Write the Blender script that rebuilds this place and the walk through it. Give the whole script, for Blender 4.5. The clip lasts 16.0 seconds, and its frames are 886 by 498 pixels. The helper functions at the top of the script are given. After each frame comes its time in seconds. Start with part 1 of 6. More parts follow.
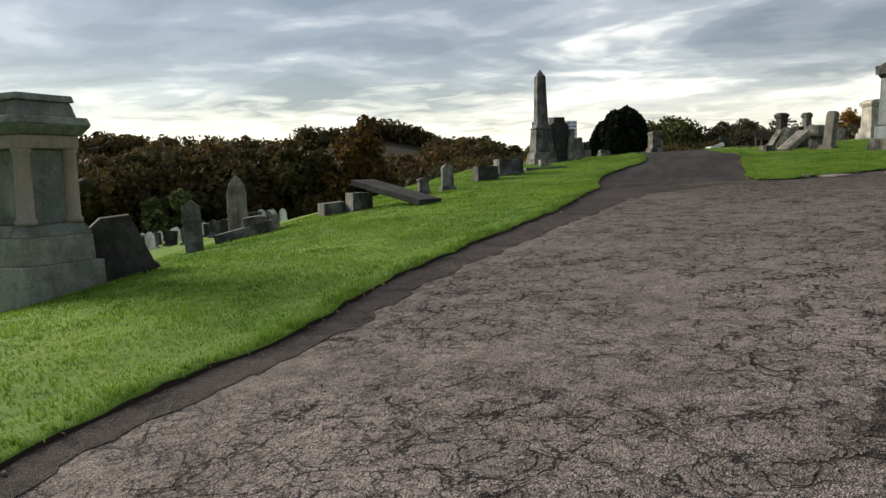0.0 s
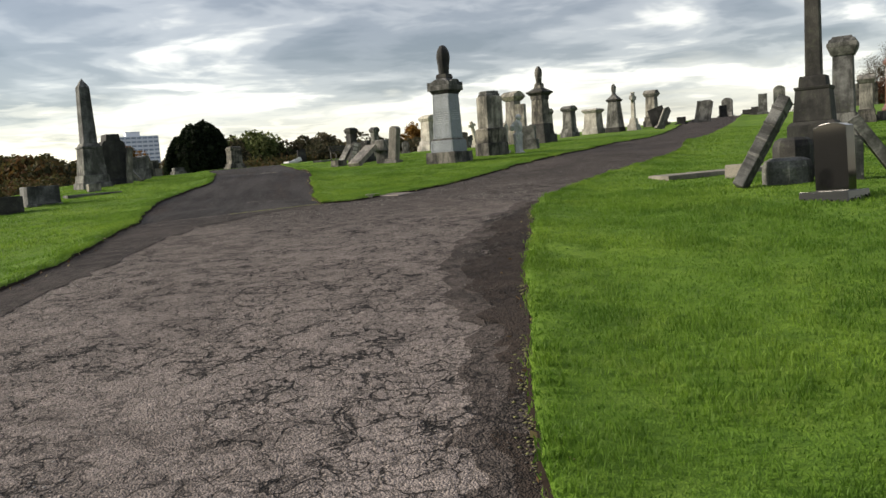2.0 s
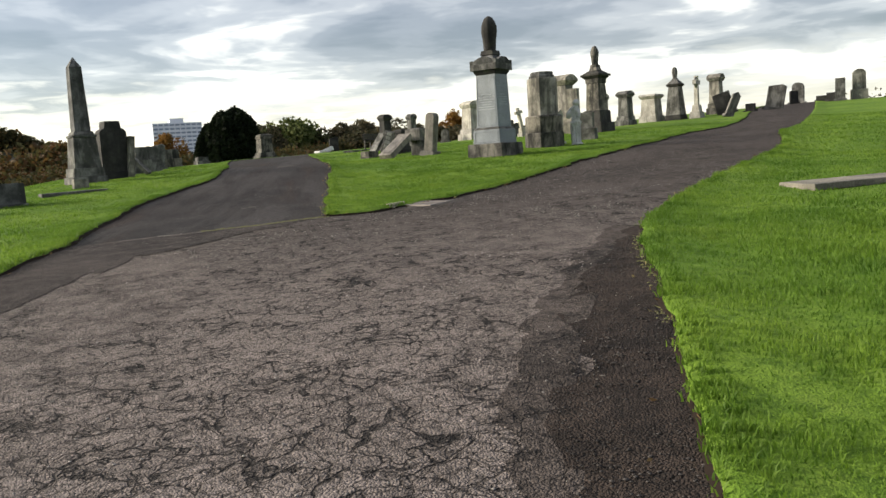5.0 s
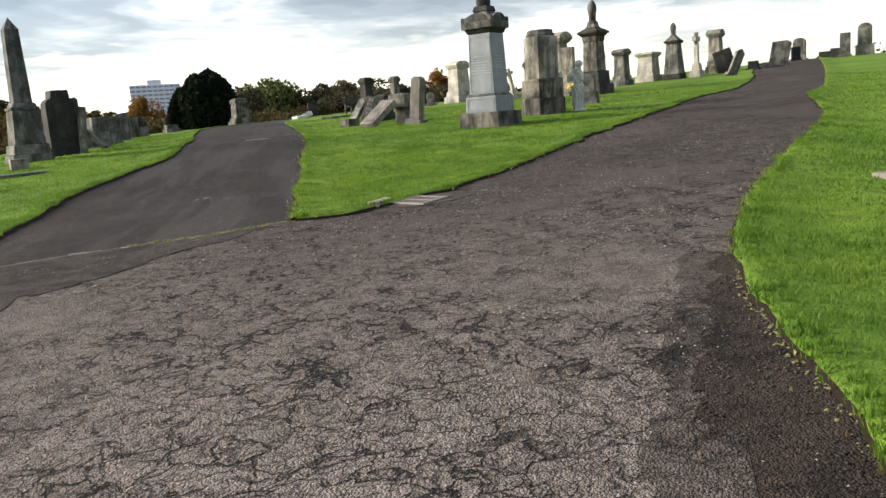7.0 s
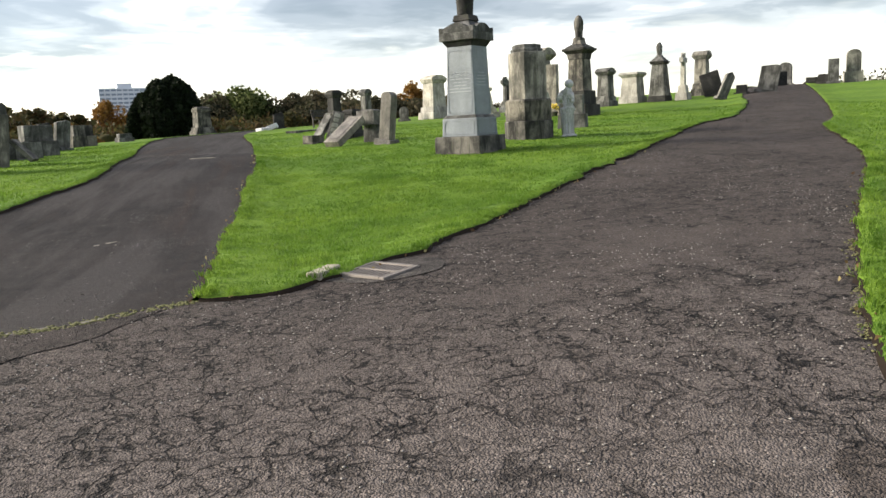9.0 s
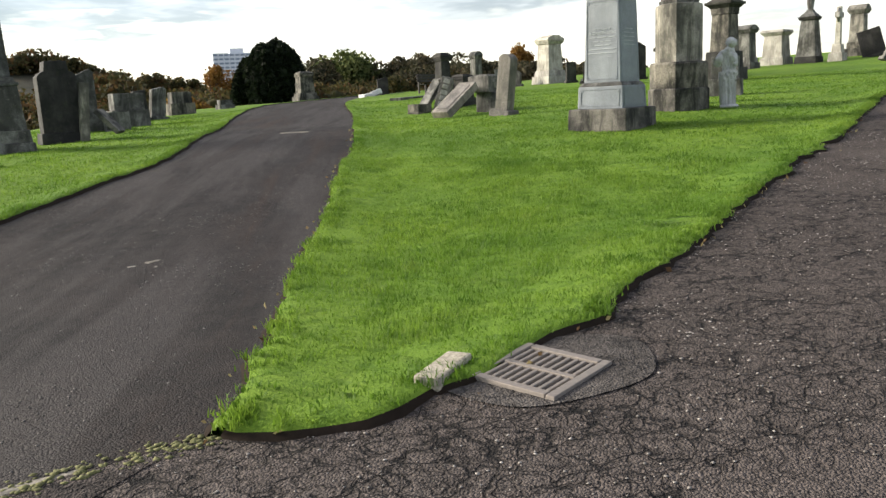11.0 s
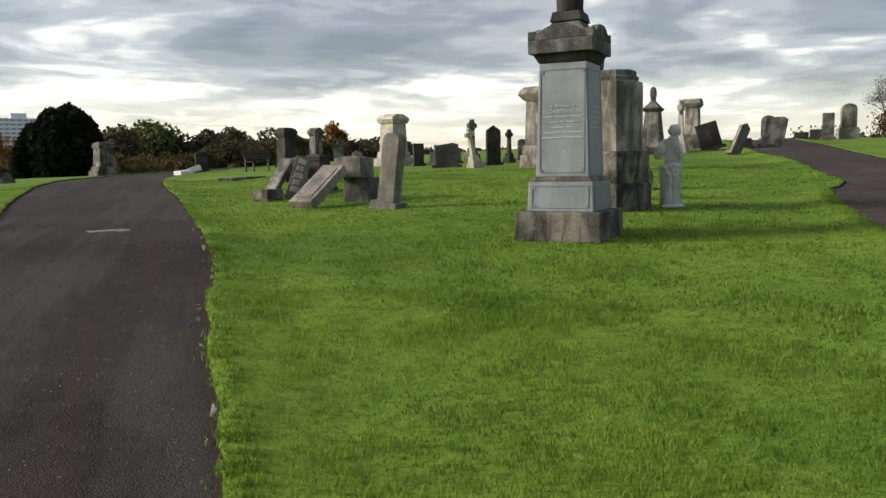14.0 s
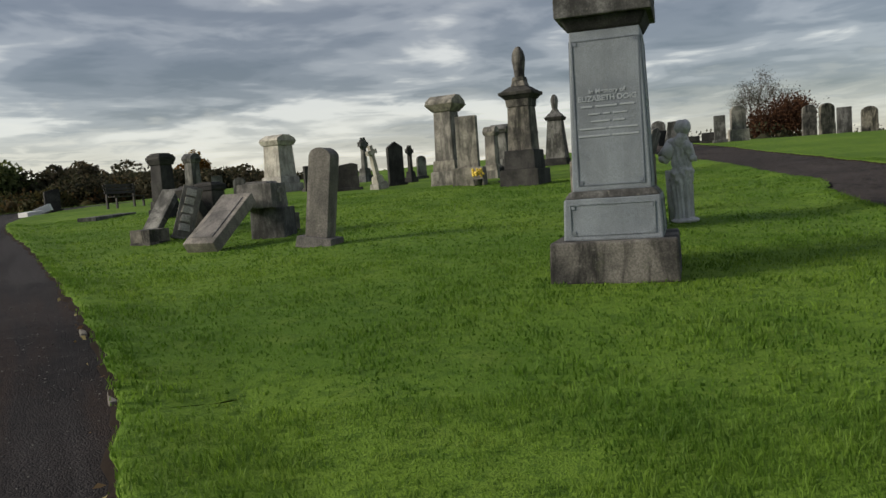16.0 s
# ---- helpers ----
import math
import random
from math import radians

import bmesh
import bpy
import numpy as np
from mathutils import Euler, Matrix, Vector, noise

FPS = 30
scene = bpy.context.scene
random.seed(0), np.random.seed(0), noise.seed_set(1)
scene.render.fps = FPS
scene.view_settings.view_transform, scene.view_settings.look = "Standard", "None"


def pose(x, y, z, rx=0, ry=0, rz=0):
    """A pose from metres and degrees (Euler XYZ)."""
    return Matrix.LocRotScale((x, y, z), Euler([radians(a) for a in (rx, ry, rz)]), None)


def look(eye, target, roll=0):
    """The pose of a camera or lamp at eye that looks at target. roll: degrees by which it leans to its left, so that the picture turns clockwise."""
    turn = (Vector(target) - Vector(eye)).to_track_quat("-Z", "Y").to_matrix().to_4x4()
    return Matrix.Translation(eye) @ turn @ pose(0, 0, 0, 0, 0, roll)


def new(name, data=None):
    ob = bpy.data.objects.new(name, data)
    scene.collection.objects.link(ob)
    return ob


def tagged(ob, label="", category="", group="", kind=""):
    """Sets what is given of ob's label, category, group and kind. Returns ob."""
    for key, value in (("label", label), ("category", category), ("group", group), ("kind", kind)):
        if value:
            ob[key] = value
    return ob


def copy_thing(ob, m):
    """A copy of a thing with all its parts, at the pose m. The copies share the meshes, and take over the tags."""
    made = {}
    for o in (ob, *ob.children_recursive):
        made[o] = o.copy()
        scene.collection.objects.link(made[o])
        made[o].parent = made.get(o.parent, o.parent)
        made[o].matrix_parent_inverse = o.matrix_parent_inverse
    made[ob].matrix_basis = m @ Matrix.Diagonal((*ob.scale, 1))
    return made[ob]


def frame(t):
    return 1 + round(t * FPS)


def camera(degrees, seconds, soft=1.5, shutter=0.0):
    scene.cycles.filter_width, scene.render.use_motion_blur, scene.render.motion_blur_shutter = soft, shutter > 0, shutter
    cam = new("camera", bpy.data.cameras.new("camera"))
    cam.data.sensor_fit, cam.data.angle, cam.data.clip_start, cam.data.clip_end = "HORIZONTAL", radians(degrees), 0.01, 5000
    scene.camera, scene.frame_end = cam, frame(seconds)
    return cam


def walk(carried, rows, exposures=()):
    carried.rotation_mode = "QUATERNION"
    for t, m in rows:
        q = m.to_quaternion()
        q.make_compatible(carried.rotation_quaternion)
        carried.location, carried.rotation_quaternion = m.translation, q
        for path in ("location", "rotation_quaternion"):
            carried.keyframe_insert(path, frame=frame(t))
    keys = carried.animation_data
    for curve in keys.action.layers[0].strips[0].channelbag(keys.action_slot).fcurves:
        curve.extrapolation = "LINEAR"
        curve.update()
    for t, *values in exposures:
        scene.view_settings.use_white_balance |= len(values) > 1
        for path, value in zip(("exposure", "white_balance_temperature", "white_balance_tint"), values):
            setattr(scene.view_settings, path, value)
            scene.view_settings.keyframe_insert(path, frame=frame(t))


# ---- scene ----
cam = camera(58.2, 16.0, shutter=0.0)
PATH = [
    (0, (0.025, -0.018, 1.421), (0.018, 1.974, 1.238), -1.9),
    (0.5, (0.424, 0.555, 1.44), (0.748, 2.515, 1.213), -2.1),
    (1, (0.675, 1.047, 1.476), (1.285, 2.932, 1.204), -1.5),
    (1.5, (0.908, 1.51, 1.514), (1.727, 3.317, 1.258), -3.2),
    (2, (1.222, 1.996, 1.601), (2.168, 3.747, 1.4), -4.0),
    (2.5, (1.488, 2.583, 1.654), (2.588, 4.236, 1.415), -1.8),
    (3, (1.726, 3.106, 1.647), (2.838, 4.749, 1.393), -2.9),
    (3.5, (1.971, 3.586, 1.723), (3.032, 5.262, 1.473), -3.1),
    (4, (2.328, 4.092, 1.728), (3.372, 5.782, 1.491), -1.8),
    (4.5, (2.683, 4.637, 1.772), (3.599, 6.401, 1.557), -3.1),
    (4.7, (2.8, 4.921, 1.775), (3.661, 6.714, 1.564), -3.5),
    (6.8, (3.802, 7.334, 2.039), (4.67, 9.102, 1.693), -4.5),
    (7, (3.865, 7.462, 2.069), (4.74, 9.23, 1.742), -4.4),
    (7.5, (4.099, 7.948, 2.101), (5.083, 9.66, 1.785), -4.7),
    (8, (4.339, 8.348, 2.134), (5.397, 10.019, 1.838), -5.0),
    (8.2, (4.487, 8.581, 2.171), (5.506, 10.281, 1.903), -4.8),
    (10.3, (5.634, 11.456, 2.342), (6.513, 13.198, 1.905), -0.9),
    (10.5, (5.717, 11.723, 2.341), (6.542, 13.489, 1.894), -1.5),
    (11, (5.931, 12.333, 2.424), (6.635, 14.166, 2.047), -2.8),
    (11.5, (6.071, 12.938, 2.512), (6.877, 14.747, 2.232), -1.1),
    (12, (6.209, 13.671, 2.538), (7.018, 15.485, 2.3), -1.1),
    (12.5, (6.254, 14.377, 2.562), (7.086, 16.179, 2.309), 0.7),
    (13, (6.343, 15.025, 2.584), (7.246, 16.788, 2.305), -0.4),
    (13.5, (6.364, 15.877, 2.618), (7.28, 17.641, 2.396), -1.5),
    (14, (6.461, 16.622, 2.649), (7.607, 18.248, 2.445), -1.0),
    (14.5, (6.647, 17.486, 2.64), (7.947, 18.985, 2.391), -1.4),
    (15, (6.881, 18.251, 2.659), (8.301, 19.658, 2.603), -2.8),
    (15.5, (7.15, 19.03, 2.631), (8.628, 20.377, 2.6), -3.4),
    (16, (7.378, 19.84, 2.674), (8.776, 21.26, 2.509), -4.1),
]
EXPOSURES = [(0, 0.05, 6750, 10), (1, 0.18, 6800, 10), (3, 0.2, 6800, 10), (4.5, 0.3, 6800, 10), (7, 0.6, 6700, 10), (11.2, 0.72, 6650, 10), (12.3, 0.42, 6800, 10), (13.6, 0.24, 6800, 10), (14.5, -0.12, 6750, 10), (15.0, -0.4, 6350, 10), (15.4, -0.7, 6150, 10), (16, -0.48, 6500, 10)]
walk(cam, [(t, look(eye, target, roll)) for t, eye, target, roll in PATH], EXPOSURES)
# ---------- world, sun ----------
SUN_EL, SUN_AZ = 22.0, -54.0          # degrees; azimuth clockwise from +y
world = bpy.data.worlds.new("sky")
scene.world = world
world.use_nodes = True


def nd(tree, kind, **values):
    """A node with its properties and socket values set."""
    n = tree.nodes.new(kind)
    for k, v in values.items():
        if k in n.inputs:
            n.inputs[k].default_value = v
        elif k == "op":
            n.operation = v
        elif k == "blend":
            n.blend_type = v
        elif k == "dtype":
            n.data_type = v
    return n


def ramp(tree, fac, stops, ease="EASE"):
    r = tree.nodes.new("ShaderNodeValToRGB")
    r.color_ramp.interpolation = ease
    els = r.color_ramp.elements
    while len(els) < len(stops):
        els.new(0.5)
    for e, (p, c) in zip(els, stops):
        e.position, e.color = p, (*c, 1) if len(c) == 3 else c
    if fac is not None:
        tree.links.new(fac, r.inputs[0])
    return r.outputs[0]


def mth(tree, op, a, b=None, clamp=False):
    n = tree.nodes.new("ShaderNodeMath")
    n.operation, n.use_clamp = op, clamp
    for i, v in enumerate((a, b)):
        if v is None:
            continue
        if isinstance(v, (int, float)):
            n.inputs[i].default_value = v
        else:
            tree.links.new(v, n.inputs[i])
    return n.outputs[0]


def mixc(tree, fac, a, b, blend="MIX"):
    n = tree.nodes.new("ShaderNodeMix")
    n.data_type, n.blend_type = "RGBA", blend
    for sock, v in ((n.inputs[0], fac), (n.inputs[6], a), (n.inputs[7], b)):
        if isinstance(v, (int, float)):
            sock.default_value = v
        elif isinstance(v, tuple):
            sock.default_value = (*v, 1)
        else:
            tree.links.new(v, sock)
    return n.outputs[2]


def noise_tex(tree, vec, scale, detail=4.0, rough=0.55, dist=0.0):
    n = tree.nodes.new("ShaderNodeTexNoise")
    n.inputs["Scale"].default_value, n.inputs["Detail"].default_value = scale, detail
    n.inputs["Roughness"].default_value, n.inputs["Distortion"].default_value = rough, dist
    if vec is not None:
        tree.links.new(vec, n.inputs["Vector"])
    return n.outputs["Fac"]


def mapped(tree, vec, scale=(1, 1, 1), loc=(0, 0, 0)):
    n = tree.nodes.new("ShaderNodeMapping")
    n.inputs["Scale"].default_value, n.inputs["Location"].default_value = scale, loc
    tree.links.new(vec, n.inputs["Vector"])
    return n.outputs[0]


def build_sky():
    t = world.node_tree
    t.nodes.clear()
    sky = t.nodes.new("ShaderNodeTexSky")
    sky.sky_type, sky.sun_disc = "NISHITA", False
    sky.dust_density = 0.3
    sky.sun_elevation, sky.sun_rotation = radians(SUN_EL), radians(SUN_AZ)
    way = t.nodes.new("ShaderNodeTexCoord").outputs["Generated"]
    sep = t.nodes.new("ShaderNodeSeparateXYZ")
    t.links.new(way, sep.inputs[0])
    up = mth(t, "MAXIMUM", sep.outputs[2], 0.0)
    # flat cloud deck: the direction laid onto a plane overhead
    low = mth(t, "ADD", up, 0.085)
    com = t.nodes.new("ShaderNodeCombineXYZ")
    t.links.new(mth(t, "DIVIDE", sep.outputs[0], low), com.inputs[0])
    t.links.new(mth(t, "DIVIDE", sep.outputs[1], low), com.inputs[1])
    deck = mapped(t, com.outputs[0], (1.0, 1.0, 1.0), (4.4, 8.8, 0.4))
    big = noise_tex(t, deck, 0.75, 4.0, 0.5, 0.6)
    fine = noise_tex(t, deck, 2.4, 4.0, 0.55, 0.4)
    cloud = mth(t, "ADD", mth(t, "MULTIPLY", big, 0.72), mth(t, "MULTIPLY", fine, 0.28))
    # the deck thins out over the hill ahead
    ahead = mth(t, "ADD", mth(t, "MULTIPLY", sep.outputs[0], math.sin(radians(32))), mth(t, "MULTIPLY", sep.outputs[1], math.cos(radians(32))))
    thin = mth(t, "SUBTRACT", mth(t, "MULTIPLY", mth(t, "MAXIMUM", mth(t, "SUBTRACT", ahead, 0.75), 0.0), 0.3), 0.05)
    cloud = mth(t, "ADD", cloud, thin)
    shade = ramp(t, cloud, [(0.37, (0.124, 0.126, 0.15)), (0.45, (0.203, 0.206, 0.235)), (0.52, (0.36, 0.362, 0.384)), (0.61, (0.86, 0.84, 0.79))])
    # brighter, slightly warm sky behind the cloud bases near the horizon
    wob = mth(t, "MULTIPLY", mth(t, "SUBTRACT", fine, 0.5), 0.16)
    band = ramp(t, mth(t, "ADD", mth(t, "ADD", up, wob), 0.0), [(0.0, (0.8, 0.8, 0.8)), (0.05, (1, 1, 1)), (0.075, (0.5, 0.5, 0.5)), (0.105, (0, 0, 0))])
    south = mth(t, "ADD", mth(t, "MULTIPLY", sep.outputs[0], math.sin(radians(SUN_AZ))), mth(t, "MULTIPLY", sep.outputs[1], math.cos(radians(SUN_AZ))))
    toward = ramp(t, mth(t, "ADD", mth(t, "MULTIPLY", south, 0.5), 0.5), [(0.35, (0.35, 0.35, 0.35)), (0.85, (0.85, 0.85, 0.85))])
    glow = mixc(t, mth(t, "MULTIPLY", band, toward), shade, (1.02, 0.97, 0.86))
    # an overcast sky is about three times as bright overhead as at the horizon
    dome = mth(t, "ADD", mth(t, "MULTIPLY", mth(t, "MAXIMUM", mth(t, "SUBTRACT", up, 0.42), 0.0), 0.75), 1.0)
    lit = t.nodes.new("ShaderNodeVectorMath")
    lit.operation = "SCALE"
    t.links.new(glow, lit.inputs[0])
    t.links.new(dome, lit.inputs["Scale"])
    b1 = nd(t, "ShaderNodeBackground", Strength=0.05)
    b2 = nd(t, "ShaderNodeBackground", Strength=0.95)
    t.links.new(sky.outputs[0], b1.inputs[0])
    t.links.new(lit.outputs[0], b2.inputs[0])
    add = t.nodes.new("ShaderNodeAddShader")
    t.links.new(b1.outputs[0], add.inputs[0])
    t.links.new(b2.outputs[0], add.inputs[1])
    out = t.nodes.new("ShaderNodeOutputWorld")
    t.links.new(add.outputs[0], out.inputs[0])


build_sky()
sun = new("sun", bpy.data.lights.new("sun", "SUN"))
sun.data.energy, sun.data.angle, sun.data.color = 5.0, radians(18), (1.0, 0.92, 0.79)
_a, _e = radians(SUN_AZ), radians(SUN_EL)
sun.matrix_world = look((20 * math.sin(_a), 20 * math.cos(_a), 30), (20 * math.sin(_a) - math.sin(_a) * math.cos(_e), 20 * math.cos(_a) - math.cos(_a) * math.cos(_e), 30 - math.sin(_e)))


# ---------- materials ----------
def material(name, rough=0.85, metal=0.0):
    m = bpy.data.materials.new(name)
    m.use_nodes = True
    t = m.node_tree
    b = t.nodes["Principled BSDF"]
    b.inputs["Roughness"].default_value, b.inputs["Metallic"].default_value = rough, metal
    return m, t, b


def own_coords(t, spread=7.0):
    """Object coordinates, shifted by a random amount from object to object."""
    co = t.nodes.new("ShaderNodeTexCoord").outputs["Object"]
    info = t.nodes.new("ShaderNodeObjectInfo").outputs["Random"]
    n = t.nodes.new("ShaderNodeVectorMath")
    n.operation = "ADD"
    com = t.nodes.new("ShaderNodeCombineXYZ")
    for i, k in enumerate((1.0, 2.3, 0.7)):
        t.links.new(mth(t, "MULTIPLY", info, spread * k), com.inputs[i])
    t.links.new(co, n.inputs[0])
    t.links.new(com.outputs[0], n.inputs[1])
    return n.outputs[0], info


def bump(t, b, height, strength=0.4, dist=0.01):
    n = nd(t, "ShaderNodeBump", Strength=strength, Distance=dist)
    t.links.new(height, n.inputs["Height"])
    t.links.new(n.outputs[0], b.inputs["Normal"])


def stone(name, light, dark, stain=(0.05, 0.05, 0.045), stained=0.5, moss=0.25, rough=0.85, grain=60.0, spec=0.3, lichen=0.25):
    m, t, b = material(name, rough)
    co, info = own_coords(t)
    base = mixc(t, ramp(t, noise_tex(t, co, 2.2, 5, 0.6), [(0.35, (0, 0, 0)), (0.65, (1, 1, 1))]), dark, light)
    g = noise_tex(t, co, grain, 2, 0.7)
    base = mixc(t, 0.55, base, ramp(t, g, [(0.3, (0.25, 0.25, 0.25)), (0.7, (0.8, 0.8, 0.8))]), "OVERLAY")
    runs = noise_tex(t, mapped(t, co, (2.3, 2.3, 0.5)), 1.5, 6, 0.7, 0.5)
    base = mixc(t, mth(t, "MULTIPLY", ramp(t, runs, [(0.43, (0, 0, 0)), (0.62, (1, 1, 1))]), stained), base, stain)
    blot = noise_tex(t, co, 5.5, 6, 0.7, 0.4)
    base = mixc(t, mth(t, "MULTIPLY", ramp(t, blot, [(0.54, (0, 0, 0)), (0.68, (1, 1, 1))]), moss), base, (0.085, 0.1, 0.045))
    lich = noise_tex(t, co, 17.0, 4, 0.6, 0.2)
    base = mixc(t, mth(t, "MULTIPLY", ramp(t, lich, [(0.62, (0, 0, 0)), (0.7, (1, 1, 1))]), lichen), base, (0.42, 0.42, 0.36))
    tone = mixc(t, 1.0, base, ramp(t, info, [(0.0, (0.8, 0.8, 0.82)), (1.0, (1.08, 1.06, 1.0))]), "MULTIPLY")
    t.links.new(tone, b.inputs["Base Color"])
    b.inputs["Specular IOR Level"].default_value = spec
    bump(t, b, mth(t, "ADD", mth(t, "MULTIPLY", g, 0.35), blot), 0.45, 0.012)
    return m


SAND = stone("pale_sandstone", (0.37, 0.35, 0.305), (0.15, 0.142, 0.126), stained=0.75, moss=0.2)
PALE = stone("dull_pinkish_stone", (0.3, 0.275, 0.245), (0.16, 0.15, 0.138), stained=0.45, moss=0.12)
SANDW = stone("bleached_stone", (0.56, 0.535, 0.475), (0.36, 0.34, 0.3), stained=0.4, moss=0.1)
GREEN = stone("greened_sandstone", (0.27, 0.285, 0.25), (0.15, 0.165, 0.135), stained=0.28, moss=0.6)
GREY = stone("weathered_grey_stone", (0.215, 0.215, 0.208), (0.06, 0.06, 0.058), stain=(0.03, 0.03, 0.028), stained=0.8, moss=0.25)
DARK = stone("blackened_stone", (0.062, 0.06, 0.056), (0.022, 0.0215, 0.021), stain=(0.02, 0.02, 0.02), stained=0.6, moss=0.2, lichen=0.08)
SOOT = stone("sooty_plinth_stone", (0.24, 0.222, 0.19), (0.06, 0.057, 0.052), stain=(0.015, 0.015, 0.014), stained=0.9, moss=0.3)
GRAN = stone("blue_grey_granite", (0.23, 0.262, 0.3), (0.17, 0.195, 0.228), stain=(0.12, 0.13, 0.14), stained=0.3, moss=0.0, rough=0.5, grain=160, spec=0.45, lichen=0.08)
RED = stone("red_granite", (0.2, 0.1, 0.08), (0.13, 0.065, 0.052), stain=(0.06, 0.035, 0.03), stained=0.4, moss=0.0, lichen=0.05, rough=0.5, grain=140, spec=0.5)
PINK = stone("stained_pink_granite", (0.36, 0.27, 0.21), (0.24, 0.22, 0.2), stain=(0.11, 0.1, 0.09), stained=0.4, moss=0.1, rough=0.6, grain=120)


def polished(name, dark, light):
    """Mirror-polished black granite with a fine fleck."""
    m, t, b = material(name, 0.05)
    co, info = own_coords(t)
    t.links.new(mixc(t, ramp(t, noise_tex(t, co, 220, 2, 0.7), [(0.5, (0, 0, 0)), (0.75, (1, 1, 1))]), dark, light), b.inputs["Base Color"])
    b.inputs["Specular IOR Level"].default_value = 0.6
    return m


BLACK = polished("polished_black_granite", (0.006, 0.006, 0.006), (0.02, 0.02, 0.021))
MARB = stone("weathered_white_marble", (0.86, 0.86, 0.83), (0.66, 0.66, 0.63), stain=(0.06, 0.06, 0.056), stained=0.3, moss=0.1, grain=30)
SPECK = stone("lichened_grey_granite", (0.2, 0.205, 0.195), (0.05, 0.052, 0.05), stained=0.6, moss=0.35, grain=28, lichen=0.5)
PALECONC = stone("pale_broken_concrete", (0.5, 0.46, 0.38), (0.32, 0.29, 0.24), stained=0.2, moss=0.15)
CONC = stone("weathered_concrete", (0.33, 0.3, 0.245), (0.2, 0.185, 0.155), stained=0.25, moss=0.25)


def plain(name, col, rough=0.6, metal=0.0, var=0.25, scale=8.0):
    m, t, b = material(name, rough, metal)
    co, info = own_coords(t)
    n = noise_tex(t, co, scale, 4, 0.6)
    lo, hi = tuple(c * (1 - var) for c in col), tuple(min(1, c * (1 + var)) for c in col)
    t.links.new(mixc(t, n, lo, hi), b.inputs["Base Color"])
    bump(t, b, n, 0.2, 0.01)
    return m


IRON = plain("rusted_cast_iron", (0.24, 0.21, 0.185), 0.65, 0.35, 0.3, 40)
# near-black colour for the shade seen between the drain's bars
PIT_SHADE = plain("drain_pit_shade", (0.01, 0.01, 0.01), 0.9)
WOODD = plain("dark_bench_wood", (0.03, 0.025, 0.022), 0.6)
WHITE = plain("white_litter_stone", (0.7, 0.7, 0.68), 0.7, 0, 0.15)
LETTER = plain("silver_lettering", (0.36, 0.39, 0.41), 0.5, 0, 0.3, 60)
YELLOW = plain("yellow_petals", (0.75, 0.55, 0.08), 0.7)
BARK = plain("dark_bark", (0.06, 0.05, 0.042), 0.9, 0, 0.4, 12)
PALEBARK = plain("grey_bark", (0.14, 0.12, 0.11), 0.9, 0, 0.4, 12)
PANEL = plain("white_render", (0.78, 0.82, 0.88), 0.7, 0, 0.06, 0.3)
GLASSY = plain("window_glass_grey", (0.3, 0.37, 0.46), 0.15, 0, 0.3, 0.5)
ROOF = plain("slate_roof", (0.12, 0.11, 0.12), 0.7, 0, 0.2, 1.0)
BRICKW = plain("house_wall", (0.4, 0.35, 0.3), 0.8, 0, 0.15, 1.0)


def foliage(name, stops, gap=0.35, scale=0.35):
    """Leaves: colour from clump to clump and leaf to leaf, with light shining through."""
    m, t, b = material(name, 0.75)
    geo = t.nodes.new("ShaderNodeNewGeometry")
    pos = t.nodes.new("ShaderNodeTexCoord").outputs["Object"]
    f = mth(t, "ADD", mth(t, "MULTIPLY", noise_tex(t, pos, scale, 3, 0.6), 1.0 - gap), mth(t, "MULTIPLY", geo.outputs["Random Per Island"], gap))
    col = ramp(t, f, stops, "LINEAR")
    t.links.new(col, b.inputs["Base Color"])
    b.inputs["Specular IOR Level"].default_value = 0.15
    tr = t.nodes.new("ShaderNodeBsdfTranslucent")
    t.links.new(col, tr.inputs[0])
    mx = nd(t, "ShaderNodeMixShader", Fac=0.3)
    t.links.new(b.outputs[0], mx.inputs[1])
    t.links.new(tr.outputs[0], mx.inputs[2])
    t.links.new(mx.outputs[0], t.nodes["Material Output"].inputs[0])
    return m


LEAF_WOOD = foliage("autumn_wood_leaves", [(0.25, (0.03, 0.035, 0.018)), (0.42, (0.06, 0.06, 0.025)), (0.52, (0.1, 0.085, 0.03)), (0.62, (0.11, 0.06, 0.028)), (0.78, (0.16, 0.1, 0.03))], 0.3, 0.09)
LEAF_HEDGE = foliage("bare_brown_scrub", [(0.3, (0.03, 0.034, 0.018)), (0.5, (0.065, 0.064, 0.034)), (0.62, (0.1, 0.085, 0.05)), (0.75, (0.14, 0.11, 0.06))], 0.4, 0.15)
LEAF_GREEN = foliage("olive_leaves", [(0.3, (0.05, 0.07, 0.02)), (0.5, (0.11, 0.14, 0.045)), (0.7, (0.2, 0.22, 0.08))], 0.5, 0.5)
LEAF_YEW = foliage("yew_needles", [(0.3, (0.006, 0.01, 0.005)), (0.6, (0.014, 0.022, 0.01)), (0.8, (0.022, 0.03, 0.015))], 0.5, 0.8)
LEAF_ORANGE = foliage("orange_leaves", [(0.3, (0.13, 0.07, 0.02)), (0.5, (0.26, 0.13, 0.03)), (0.7, (0.34, 0.2, 0.05))], 0.5, 0.5)
LEAF_BROWN = foliage("golden_brown_leaves", [(0.3, (0.05, 0.035, 0.015)), (0.5, (0.11, 0.07, 0.022)), (0.7, (0.2, 0.12, 0.035))], 0.5, 0.4)
